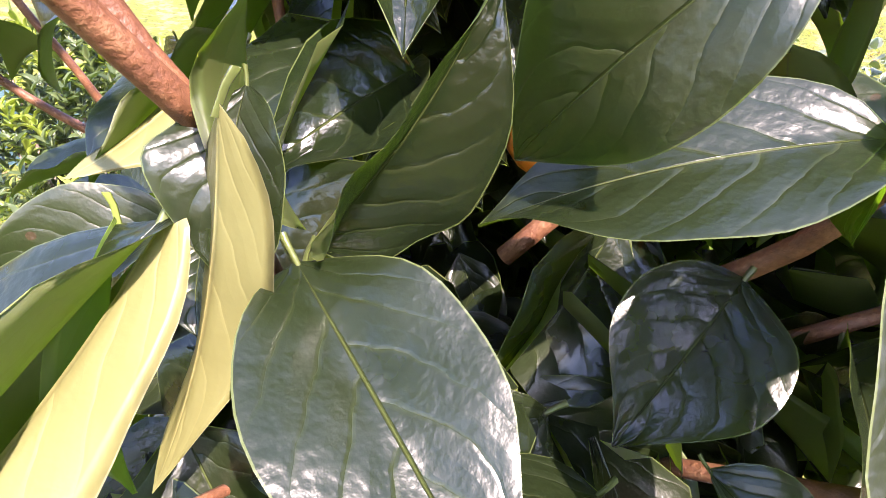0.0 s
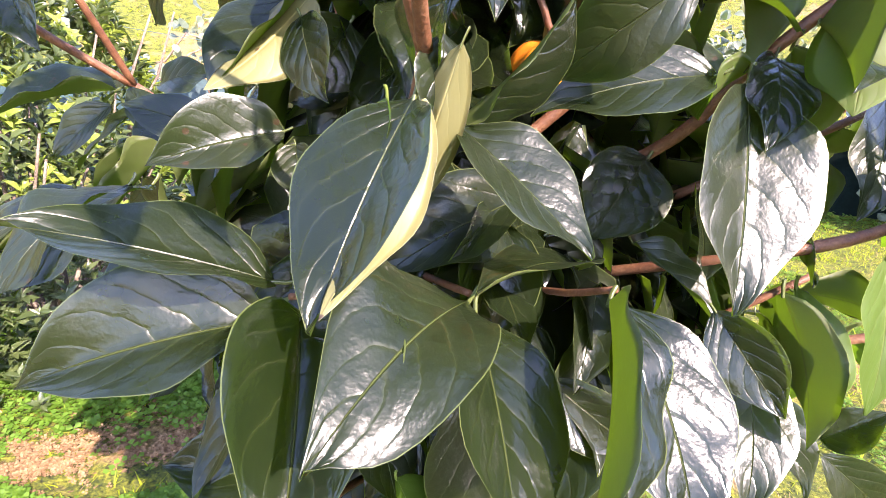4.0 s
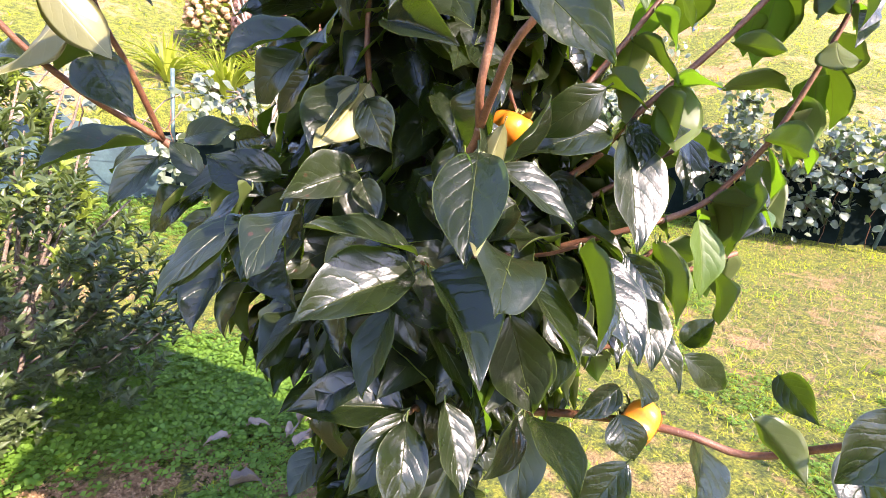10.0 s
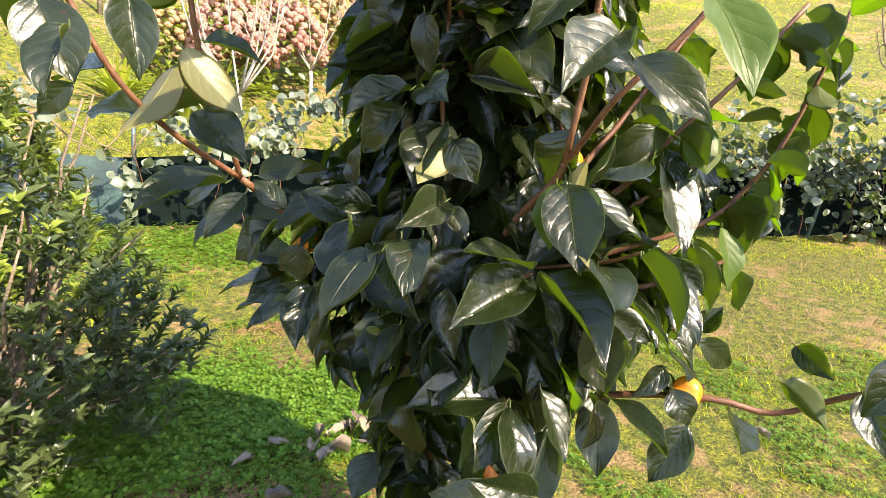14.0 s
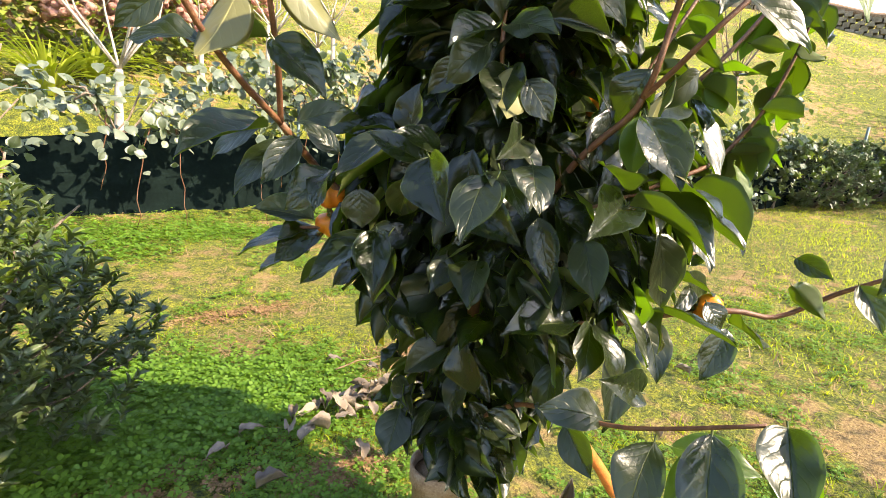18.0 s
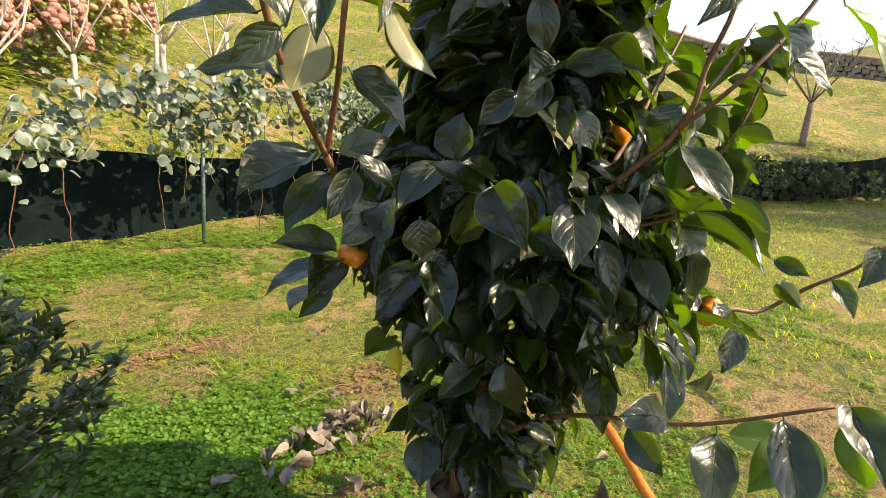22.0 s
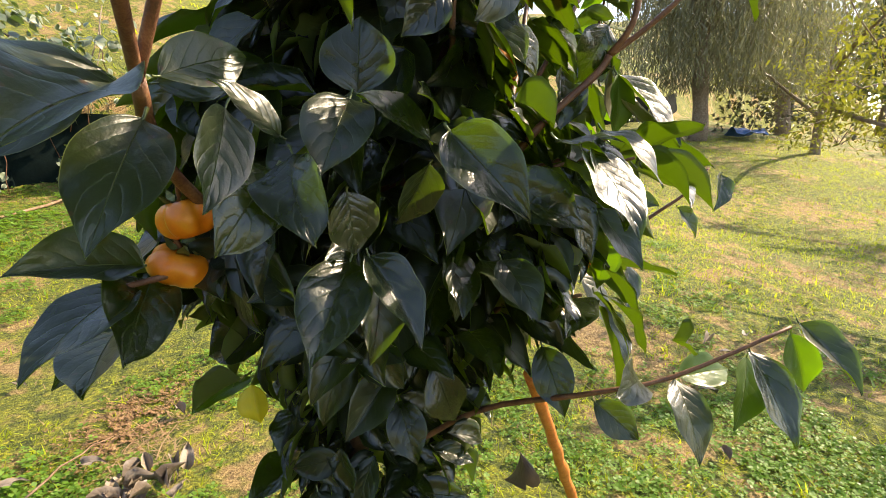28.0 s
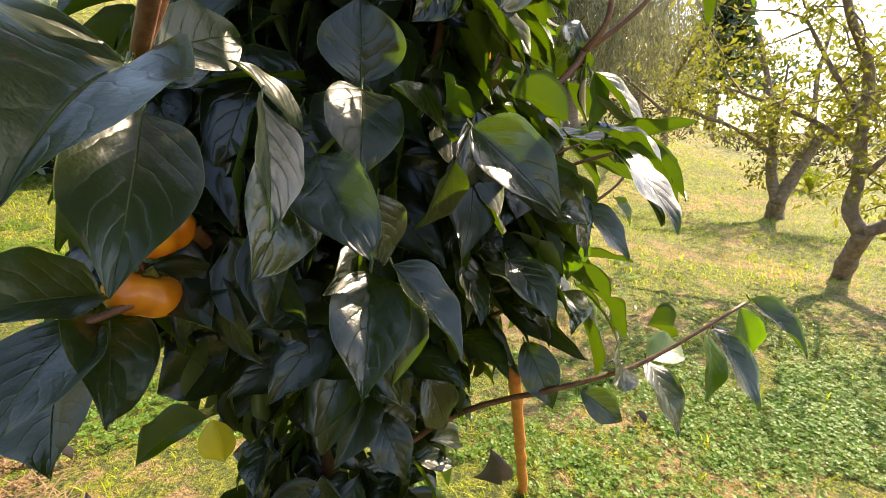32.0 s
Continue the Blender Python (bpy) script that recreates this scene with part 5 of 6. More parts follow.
def willow(at, tall, radius, strands, seed):
    rng = random.Random(seed)
    at = Vector(at)
    t = thing("willow_tree", at, "weeping willow with long grey-green hanging strands", "tree")
    part("trunk", tube_mesh("trunk", bend((0, 0, -0.1), (0.2, 0.1, tall * 0.55), 0, 6, 0.05, rng), 0.24, 0.15, BARK_OLD, 10, 0.1, rng), t)
    heads = []
    for k in range(12):
        a = k * 2.4
        r = radius * rng.uniform(0.3, 0.9)
        e = Vector((math.sin(a) * r, math.cos(a) * r, tall * rng.uniform(0.78, 1.0)))
        line = [Vector((0.15, 0.1, tall * 0.45)), Vector((math.sin(a) * r * 0.4, math.cos(a) * r * 0.4, tall * 0.8)), e]
        part("branch", tube_mesh("branch", line, 0.08, 0.02, BARK_OLD, 7), t)
        heads += [line[1].lerp(e, f) for f in (0.2, 0.5, 0.8, 1.0, 1.1)]
    heap = Heap()
    for i in range(strands):
        p = rng.choice(heads) + Vector((rng.gauss(0, .35), rng.gauss(0, .35), rng.gauss(0.1, .2)))
        drop = rng.uniform(0.4, 0.92) * tall
        sway = Vector((rng.gauss(0, .12), rng.gauss(0, .12), 0))
        for q in range(int(drop / 0.16)):
            f = q * 0.16 / drop
            c = p + sway * f * 2 + Vector((rng.gauss(0, .03), rng.gauss(0, .03), -f * drop))
            if c.z < 1.35:
                break
            way = Vector((rng.uniform(-.5, .5), rng.uniform(-.5, .5), -1)).normalized()
            heap.add(BLADES[rng.randrange(3)], leaf_pose(c, c + way * rng.uniform(0.14, 0.24), Vector((rng.uniform(-1, 1), rng.uniform(-1, 1), 0.2)).normalized(), 0.028))
    tagged(part("foliage", heap.mesh("foliage", [WILLOW_LEAF]), t), "hanging strands of narrow leaves", kind="stuff")


willow(on_ground(12.6, -5.6), 5.6, 2.9, 1250, 31)
willow(on_ground(15.5, -9.5), 5.2, 2.4, 650, 32)


def far_tree(at, tall, radius, seed, mat, label, clumps=900, name="tree", cone=False):
    rng = random.Random(seed)
    at = Vector(at)
    t = thing(name, at, label, "tree", "trees in the distance")
    part("trunk", tube_mesh("trunk", bend((0, 0, -0.2), (0, 0, tall * 0.8), 0, 5, 0.08, rng), tall * 0.035, tall * 0.01, BARK_OLD, 8), t)
    heap = Heap()
    for i in range(clumps):
        up = rng.random()
        a = rng.uniform(0, 6.283)
        full = (1 - up) if cone else math.sqrt(max(0.03, 1 - (2 * up - 1) ** 2))
        r = radius * full * math.sqrt(rng.random()) * (1 + 0.3 * math.sin(3 * a + seed + 4 * up))
        c = Vector((math.sin(a) * r, math.cos(a) * r, tall * (0.22 + 0.78 * up)))
        size = tall * rng.uniform(0.035, 0.08)
        way = Vector((rng.uniform(-1, 1), rng.uniform(-1, 1), rng.uniform(-1, 0.6))).normalized()
        n = Vector((rng.uniform(-1, 1), rng.uniform(-1, 1), 1)).normalized()
        heap.add(BIT[rng.randrange(3)], leaf_pose(c, c + way * size, n, size * 0.7))
    tagged(part("foliage", heap.mesh("foliage", [mat, mat]), t), "leafy crown", kind="stuff")


far_tree(on_ground(26, -21), 10.5, 3.0, 41, SMALL_TOP, "tall dark conifer beyond the garden", 2600, "conifer_tree", True)
far_tree(on_ground(30, -12), 4.5, 3.4, 42, WILLOW_LEAF, "broad tree beyond the garden", 1100)
far_tree(on_ground(24, -15), 3.4, 3.2, 43, WILLOW_LEAF, "broad tree beyond the garden", 1100)
far_tree(on_ground(20, -19), 3.4, 3.0, 44, SMALL_TOP, "broad tree beyond the garden", 1100)
far_tree(on_ground(16, -22), 3.6, 3.2, 45, WILLOW_LEAF, "broad tree beyond the garden", 1100)

# low shrubs along the far net and under the willow
for k, (x, y, r, tall, n) in enumerate(((8.9, 1.3, 0.6, 0.8, 1500), (10.3, 0.55, 0.6, 0.75, 1300), (11.6, -0.95, 0.6, 0.6, 1300), (13.2, -2.2, 0.6, 0.5, 1300), (7.7, 1.9, 0.55, 1.0, 1300), (15.6, -4.5, 0.6, 0.5, 1200))):
    small_leaf_bush("hedge_shrub", on_ground(x, y), r, tall, n, 0.075, [SMALL_TOP, SMALL_TOP, SMALL_YOUNG, SMALL_YOUNG], "low dark shrub beside the net", 50 + k, 8)
for k, (x, y, r, tall, n) in enumerate(((13.5, -7.4, 1.0, 1.3, 1300), (15.0, -11.0, 1.2, 1.6, 1300), (11.8, -10.6, 0.9, 1.1, 1100), (8.6, -9.4, 0.8, 0.6, 900), (9.6, -12.0, 1.3, 1.5, 1300))):
    small_leaf_bush("garden_shrub", on_ground(x, y), r, tall, n, 0.10, [WILLOW_LEAF, WILLOW_LEAF, AUTUMN_LEAF, AUTUMN_LEAF], "loose garden shrub with yellow and green leaves", 70 + k, 8)
small_leaf_bush("garden_shrub", (-3.2, 4.1, 0.05), 0.6, 1.2, 1500, 0.06, [SMALL_YOUNG, SMALL_YOUNG, SMALL_TOP, SMALL_TOP], "light green shrub before the net", 81, 8)
small_leaf_bush("garden_shrub", (-2.6, 2.9, 0.0), 0.75, 1.15, 3000, 0.05, [SMALL_YOUNG, SMALL_YOUNG, SMALL_TOP, SMALL_TOP], "sunlit yellow-green laurel shrub", 82, 12)


# ---- hydrangeas ----
def flower_head(seed, r=1.0):
    rng = random.Random(seed)
    verts, faces = [], []
    for i in range(90):
        z = 1 - 2 * (i + 0.5) / 90 * 0.85
        a = i * 2.39996
        q = math.sqrt(max(0, 1 - z * z))
        n = Vector((q * math.cos(a), q * math.sin(a), z))
        c = n * rng.uniform(0.86, 1.06)
        side = n.orthogonal().normalized()
        side.rotate(Matrix.Rotation(rng.uniform(0, 6.28), 3, n))
        up = n.cross(side)
        s = 0.24
        k = len(verts)
        verts += [c + side * s, c + up * s, c - side * s, c - up * s, c - n * 0.16]
        faces += [(k, k + 1, k + 4), (k + 1, k + 2, k + 4), (k + 2, k + 3, k + 4), (k + 3, k, k + 4), (k, k + 3, k + 2, k + 1)]
    return verts, faces


HEADS = {}
for tone, mat in (("pink", PINK_FLOWER), ("brown", BROWN_FLOWER)):
    for k in range(2):
        hv, hf = flower_head(k + 3)
        HEADS[tone, k] = mesh_of("flower_head", hv, hf, [mat], smooth=False)


def hydrangea(at, radius, tall, heads, tone, seed, label):
    rng = random.Random(seed)
    at = Vector(at)
    h = thing("hydrangea_bush", at, label, "bush", "hydrangeas on the bank")
    heap = Heap()
    for i in range(420):
        a, up = rng.uniform(0, 6.283), rng.random()
        r = radius * math.sqrt(max(0.05, 1 - (up - 0.3) ** 2 * 1.6)) * rng.uniform(0.5, 0.98)
        c = Vector((math.sin(a) * r, math.cos(a) * r, tall * up))
        way = Vector((math.sin(a), math.cos(a), rng.uniform(-.8, .2))).normalized()
        length = rng.uniform(0.08, 0.14)
        heap.add(BIT[rng.randrange(3)], leaf_pose(c, c + way * length, Vector((math.sin(a) * .4, math.cos(a) * .4, 1)).normalized(), length * 0.6))
    tagged(part("foliage", heap.mesh("foliage", [SMALL_YOUNG, SMALL_YOUNG]), h), "yellow-green leaves", kind="stuff")
    for i in range(heads):
        z = 1 - (i + 0.5) / heads * 1.15
        a = i * 2.39996 + rng.uniform(-.2, .2)
        q = math.sqrt(max(0.0, 1 - z * z))
        c = Vector((q * math.sin(a) * radius, q * math.cos(a) * radius, tall * (0.42 + 0.55 * z)))
        s = rng.uniform(0.038, 0.062)
        part("flower_head", HEADS[tone, i % 2], h, "", Matrix.Translation(c) @ pose(0, 0, 0, rng.uniform(-40, 40), rng.uniform(-40, 40), rng.uniform(0, 360)) @ Matrix.Diagonal((s, s, s * 0.85, 1)))


hydrangea(on_ground(0.15, 7.2), 0.55, 1.25, 280, "pink", 1, "hydrangea bush with faded pink flower heads")
hydrangea(on_ground(0.85, 7.5), 0.6, 1.3, 280, "pink", 2, "hydrangea bush with faded pink flower heads")
hydrangea(on_ground(1.55, 8.2), 0.6, 1.45, 270, "brown", 3, "hydrangea bush with browned flower heads")
hydrangea(on_ground(-0.62, 7.5), 0.38, 0.85, 110, "brown", 4, "hydrangea bush with browned flower heads")
hydrangea(on_ground(2.3, 8.9), 0.5, 1.2, 150, "pink", 5, "hydrangea bush with faded pink flower heads")


# ---- low shrubs beside the far net ----
for k, (x, y, r, tall) in enumerate(((8.3, 1.55, 0.65, 1.0), (9.6, 1.0, 0.7, 0.95), (10.9, -0.1, 0.6, 0.8))):
    small_leaf_bush("shrub", on_ground(x, y), r, tall, 3600, 0.085, [SMALL_TOP, VINE_LEAF, SMALL_TOP, SMALL_TOP], "thin dark twiggy shrub beside the net fence", 60 + k, 18)


# ---- strap-leaved clumps ----
def strap_clump(at, count, length, seed, mat=STRAP_LEAF):
    rng = random.Random(seed)
    at = Vector(at)
    t = thing("strap_leaf_clump", at, "clump of arching yellow-green strap leaves", "plant")
    for i in range(count):
        a = i * 2.4 + rng.uniform(-.3, .3)
        L = length * rng.uniform(0.7, 1.15)
        lean = rng.uniform(0.25, 1.0)
        out = Vector((math.sin(a), math.cos(a), 0))
        side = Vector((out.y, -out.x, 0))
        verts, faces, uvs = [], [], []
        for under in (0, 1):
            for j in range(7):
                f = j / 6
                p = out * (0.03 + L * lean * f * (0.55 + 0.45 * f)) + Vector((0, 0, L * (f - 0.75 * lean * f * f) - 0.003 * under))
                w = 0.02 * (1 - f ** 3) + 0.001
                for s in (-1, 0, 1):
                    verts.append(p + side * w * s + Vector((0, 0, 0.006 * abs(s))))
                    uvs.append((0.5 + 0.45 * s, f))
        for under in (0, 1):
            for j in range(6):
                for s in range(2):
                    q = under * 21 + j * 3 + s
                    w4 = (q, q + 1, q + 4, q + 3)
                    faces.append(w4 if not under else w4[::-1])
        part("leaf", mesh_of("strap_leaf", verts, faces, [mat], uvs), t)


strap_clump(on_ground(-0.45, 6.3), 60, 0.8, 1)
strap_clump(on_ground(-0.05, 6.7), 46, 0.75, 2)
strap_clump(on_ground(-1.1, 6.5), 40, 0.7, 3)
strap_clump(on_ground(6.6, -7.6), 44, 0.6, 4)
strap_clump(on_ground(7.3, -8.0), 40, 0.55, 5)

# ---- stone wall on the hill ----
wall = thing("stone_wall", on_ground(20.0, 7.0), "dry stone retaining wall with a rusty brown coping", "wall")
WL = Matrix.Translation(-wall.location)
WALL_LINE = [(13.0, 16.5), (16.5, 12.5), (20.0, 7.0), (21.6, 0.0), (21.8, -4.6)]


def make_wall():
    rng = random.Random(6)
    heap_v, heap_f = [], []
    for (ax, ay), (bx, by) in zip(WALL_LINE, WALL_LINE[1:]):
        d = Vector((bx - ax, by - ay, 0))
        n = int(d.length / 0.25)
        along = d.normalized()
        side = Vector((along.y, -along.x, 0))
        for i in range(n):
            for row in range(4):
                p = Vector((ax, ay, 0)) + along * ((i + 0.5 * (row % 2)) * d.length / n)
                g = height(p.x, p.y) - 0.1 + row * 0.165
                w, h, t = rng.uniform(0.09, 0.13), rng.uniform(0.065, 0.09), rng.uniform(0.17, 0.23)
                k = len(heap_v)
                for sx in (-1, 1):
                    for sy in (-1, 1):
                        for sz in (-1, 1):
                            j = Vector((rng.uniform(-.025, .025), rng.uniform(-.025, .025), rng.uniform(-.02, .02)))
                            heap_v.append(p + along * w * sx + side * t * sy + Vector((0, 0, g + h + h * sz)) + j)
                heap_f.extend(tuple(k + q for q in f) for f in ((0, 1, 3, 2), (4, 6, 7, 5), (0, 4, 5, 1), (2, 3, 7, 6), (0, 2, 6, 4), (1, 5, 7, 3)))
        cap = [Vector((ax, ay, 0)) + along * d.length * f for f in (0, 0.25, 0.5, 0.75, 1)]
        part("coping", tube_mesh("coping", [p + Vector((0, 0, height(p.x, p.y) + 0.59)) for p in cap], 0.13, 0.13, WOOD, 6), wall, "", WL.copy())
    tagged(part("stones", mesh_of("stones", heap_v, heap_f, [STONE], smooth=False), wall, "", WL.copy()), "grey field stones", kind="stuff")


make_wall()

# ---- wire fence on the hill ----
hill_fence = thing("wire_fence", on_ground(-0.5, 9.6), "old wire fence on wooden posts across the bank", "fence")
HF = Matrix.Translation(-hill_fence.location)
POSTS = [(-3.0, 9.2), (-1.6, 9.4), (-0.2, 9.6), (1.2, 9.8), (2.6, 10.0)]
for x, y in POSTS:
    g = on_ground(x, y)
    part("post", tube_mesh("post", [g - Vector((0, 0, .1)), g + Vector((0.02, 0, 1.25))], 0.04, 0.035, STONE, 7), hill_fence, "", HF.copy())
for z in (0.2, 0.5, 0.8, 1.1):
    for p, q in zip(POSTS, POSTS[1:]):
        part("wire", tube_mesh("wire", bend(on_ground(*p, z), on_ground(*q, z), 0.02, 4), 0.006, 0.006, STEEL, 4), hill_fence, "", HF.copy())

# ---- small things on the lawn ----
pot_at = on_ground(0.055, 0.65)
pot = thing("flower_pot", pot_at, "tall pale clay pot with dry soil round the young trunk", "pot")


def turned(profile, mat, name, sides=28):
    verts, faces = [], []
    for r, z in profile:
        for k in range(sides):
            a = 2 * math.pi * k / sides
            verts.append((r * math.cos(a), r * math.sin(a), z))
    for j in range(len(profile) - 1):
        for k in range(sides):
            a, b = j * sides + k, j * sides + (k + 1) % sides
            faces.append((a, b, b + sides, a + sides))
    faces.append(tuple(range(sides))[::-1])
    return mesh_of(name, verts, faces, [mat])


part("body", turned([(0.055, -0.01), (0.068, 0.215), (0.075, 0.218), (0.077, 0.262), (0.070, 0.264), (0.066, 0.24), (0.06, 0.18)], TERRACOTTA, "pot_body"), pot)
part("soil", turned([(0.001, 0.238), (0.03, 0.244), (0.064, 0.236), (0.062, 0.20)][::-1], WOOD, "pot_soil"), pot, "dry brown soil")

stick = thing("stick", STICK_FOOT, "peeled reddish brown stick leaning into the tree", "stick")
part("shaft", tube_mesh("shaft", bend((0.0, 0.0, -0.02), STICK_TIP - STICK_FOOT, -0.006, 14, 0.0025, random.Random(8)), 0.0150, 0.0105, STICK, 10, 0.08, random.Random(9)), stick)

DEAD = [leaf_mesh("dead_leaf", [LEAF_DRY, LEAF_DRY], nx=6, ny=8, fold=f, droop=d, wave=w, seed=k) for k, (f, d, w) in enumerate([(0.5, 0.6, 0.12), (0.9, 0.3, 0.10), (0.3, 0.9, 0.09), (1.2, 0.6, 0.06)])]


def dead_leaf(x, y, turn, length, lift, kind, tilt=0.0):
    g = on_ground(x, y, 0.012 + lift)
    way = Vector((math.sin(turn), math.cos(turn), tilt)).normalized()
    ob = new("dead_leaf", DEAD[kind])
    ob.matrix_world = leaf_pose(g, g + way * length, Vector((0.2 * math.cos(turn * 3), 0.2 * math.sin(turn * 5), 1)).normalized(), length * 0.45)
    tagged(ob, "curled dry brown leaf lying on the grass", "dead leaf", "fallen leaves")


rng = random.Random(14)
for x, y, turn in ((-0.03, 1.35, 0.5), (-0.21, 1.38, 2.0), (-0.05, 1.33, 3.6), (-0.06, 1.22, 1.1), (0.05, 1.23, 5.1), (0.07, 1.02, 0.2), (0.32, 1.75, 2.6), (-0.27, 1.32, 4.2), (-0.26, 1.08, 1.7), (0.45, 1.60, 3.0)):
    dead_leaf(x, y, turn, rng.uniform(0.08, 0.11), 0.02, rng.randrange(4), 0.15)
for i in range(40):
    a, r = rng.uniform(0, 6.283), rng.random() ** 0.7
    dead_leaf(0.30 + 0.24 * r * math.sin(a), 1.34 + 0.11 * r * math.cos(a), rng.uniform(0, 6.28), rng.uniform(0.055, 0.10), 0.012 + 0.05 * (1 - r) * rng.random(), rng.randrange(4), rng.uniform(-.4, .9))
for i in range(16):
    dead_leaf(rng.uniform(0.6, 2.6), rng.uniform(-1.6, 2.5), rng.uniform(0, 6.28), rng.uniform(0.05, 0.09), 0.015, rng.randrange(4), 0.1)
twig = thing("fallen_twig", (0.42, 1.62, 0.02), "thin dry twig on the grass", "twig")
part("shaft", tube_mesh("twig", bend((-0.12, 0.02, 0.015), (0.16, -0.03, 0.03), -0.02, 8, 0.004, random.Random(4)), 0.004, 0.002, WOOD, 6), twig)
log = thing("edging_log", on_ground(3.2, 4.45), "weathered log edging the grass before the net", "log")
part("log", tube_mesh("log", [on_ground(1.9, 4.35, 0.02) - log.location, on_ground(2.7, 4.42, 0.035) - log.location, on_ground(3.5, 4.46, 0.03) - log.location, on_ground(4.3, 4.55, 0.03) - log.location], 0.015, 0.012, WOOD, 9, 0.1), log)
sheet = thing("blue_tarpaulin", on_ground(12.9, -7.0), "crumpled blue tarpaulin under the willow", "tarpaulin")
bm = bmesh.new()
bmesh.ops.create_grid(bm, x_segments=14, y_segments=10, size=0.38)
for v in bm.verts:
    v.co.z = 0.26 * (1 - (v.co.x / 0.6) ** 2) + 0.12 * noise.noise(v.co * 4)
bmesh.ops.solidify(bm, geom=bm.faces[:], thickness=0.01)
ob = part("cover", bm, sheet)
ob.data.materials.append(BLUE)


# ---- grass, clover ----
def scatter(name, label, count, place, length, width, mats, seed, shapes, pick, lean=(0.0, 0.5)):
    """Many blades on the ground as one mesh: place(rng) gives x, y, or nothing."""
    rng = random.Random(seed)
    spots = []
    for i in range(count):
        p = place(rng)
        if p:
            spots.append((p[0], p[1], height(*p) - 0.004))
    n = len(spots)
    r = np.random.RandomState(seed)
    at = np.array(spots)
    yaw, L = r.uniform(0, 6.283, n), r.uniform(*length, n)
    L *= np.array([0.75 + 0.9 * max(0.0, noise.noise(Vector((x * 6, y * 6, 3)))) + 0.4 * noise.noise(Vector((x * 23, y * 23, 1))) for x, y, z in spots])
    tilt = r.uniform(*lean, n)
    out = np.stack([np.sin(yaw), np.cos(yaw), np.zeros(n)], 1)
    way = out * np.sin(tilt)[:, None] + np.array([0, 0, 1]) * np.cos(tilt)[:, None]
    nor = -out * np.cos(tilt)[:, None] + np.array([0, 0, 1]) * np.sin(tilt)[:, None]
    side = np.cross(way, nor)
    heap = Heap()
    kinds = r.randint(0, len(shapes), n)
    for k, (v, f, u, s) in enumerate(shapes):
        i = np.where(kinds == k)[0]
        w = width * L[i] / np.mean(length)
        p = at[i][:, None] + v[None, :, 0:1] * side[i][:, None] * w[:, None, None] + v[None, :, 1:2] * way[i][:, None] * L[i][:, None, None] - v[None, :, 2:3] * nor[i][:, None] * L[i][:, None, None]
        heap.v.append(p.reshape(-1, 3))
        heap.f.append((f[None] + (np.arange(len(i)) * len(v))[:, None, None]).reshape(-1, f.shape[1]) + heap.n)
        heap.u.append(np.tile(u, (len(i), 1)))
        slot = np.array([pick(at[q, 0], at[q, 1], r.rand()) for q in i])
        heap.s.append(np.repeat(slot, len(f)))
        heap.n += len(i) * len(v)
    ob = new(name, heap.mesh(name, mats))
    return tagged(ob, label, "grass", kind="stuff")


DRY_SPOTS = [(-0.48, 1.32, 0.16, 0.07), (-0.03, 1.03, 0.18, 0.08), (0.6, 1.5, 0.2, 0.10), (0.8, 3.0, 0.4, 0.2), (0.4, 3.85, 0.4, 0.16), (-0.55, 1.19, 0.30, 0.085), (-0.92, 1.10, 0.24, 0.09), (-0.31, 1.42, 0.16, 0.10), (-0.1, 2.07, 0.26, 0.14), (0.08, 2.27, 0.2, 0.14), (0.07, 3.4, 0.45, 0.25), (0.5, 2.5, 0.25, 0.15), (-0.45, 2.35, 0.2, 0.12), (1.9, -0.2, 0.4, 0.35), (3.4, 1.4, 1.0, 0.5), (4.6, 1.9, 1.2, 0.45)]
GREEN_SPOTS = [(-0.62, 0.96, 0.6, 0.17), (-0.5, 1.78, 0.5, 0.22), (0.2, 1.75, 0.4, 0.25)]

STRAW_SPOTS = [p for p in DRY_SPOTS if p[0] > -0.45]  # the bare soil before the laurel has no heaps
BARE_SPOTS = [p for p in DRY_SPOTS if p[0] < -0.45 or p[:2] == (-0.03, 1.03)] + [(0.75, 1.65, 0.30, 0.14), (0.2, 2.6, 0.35, 0.12)]


def dryness(x, y):
    for cx, cy, rx, ry in DRY_SPOTS:
        q = ((x - cx) / rx) ** 2 + ((y - cy) / ry) ** 2
        if q < 1.6:
            return 0.6 * (1.6 - q) + 0.35 * noise.noise(Vector((x * 9, y * 9, 2)))
    for cx, cy, rx, ry in GREEN_SPOTS:
        if ((x - cx) / rx) ** 2 + ((y - cy) / ry) ** 2 < 1:
            return -0.3
    return noise.noise(Vector((x * 1.1, y * 1.1, 7))) + 0.05 + 0.55 * noise.noise(Vector((x * 3.1, y * 3.1, 2)))


def lawn_spot(rng):
    a, r = rng.uniform(0, 6.283), 0.4 + 6.2 * rng.random() ** 0.85
    x, y = 0.5 + r * math.sin(a), 0.8 + r * math.cos(a)
    if beyond_net(x, y) > -0.1 or (x < -1.2 and y < 0.6) or (x < -0.9 and y < -0.4):
        return None
    d = dryness(x, y)
    if d > 0.12 and rng.random() < min(0.93, (d - 0.12) * 3.2):
        return None
    if rng.random() < 0.6:
        # most blades grow in tufts, with bare soil between
        i, j = math.floor(x / 0.07), math.floor(y / 0.07)
        return (i + 0.5 + 0.45 * math.sin(i * 12.9 + j * 78.2)) * 0.07 + rng.gauss(0, 0.011), (j + 0.5 + 0.45 * math.sin(i * 39.3 + j * 11.1)) * 0.07 + rng.gauss(0, 0.011)
    return x, y


def bank_spot(rng):
    x, y = rng.uniform(-4, 23), rng.uniform(-5, 15)
    return (x, y) if 0.4 < beyond_net(x, y) < 14 else None


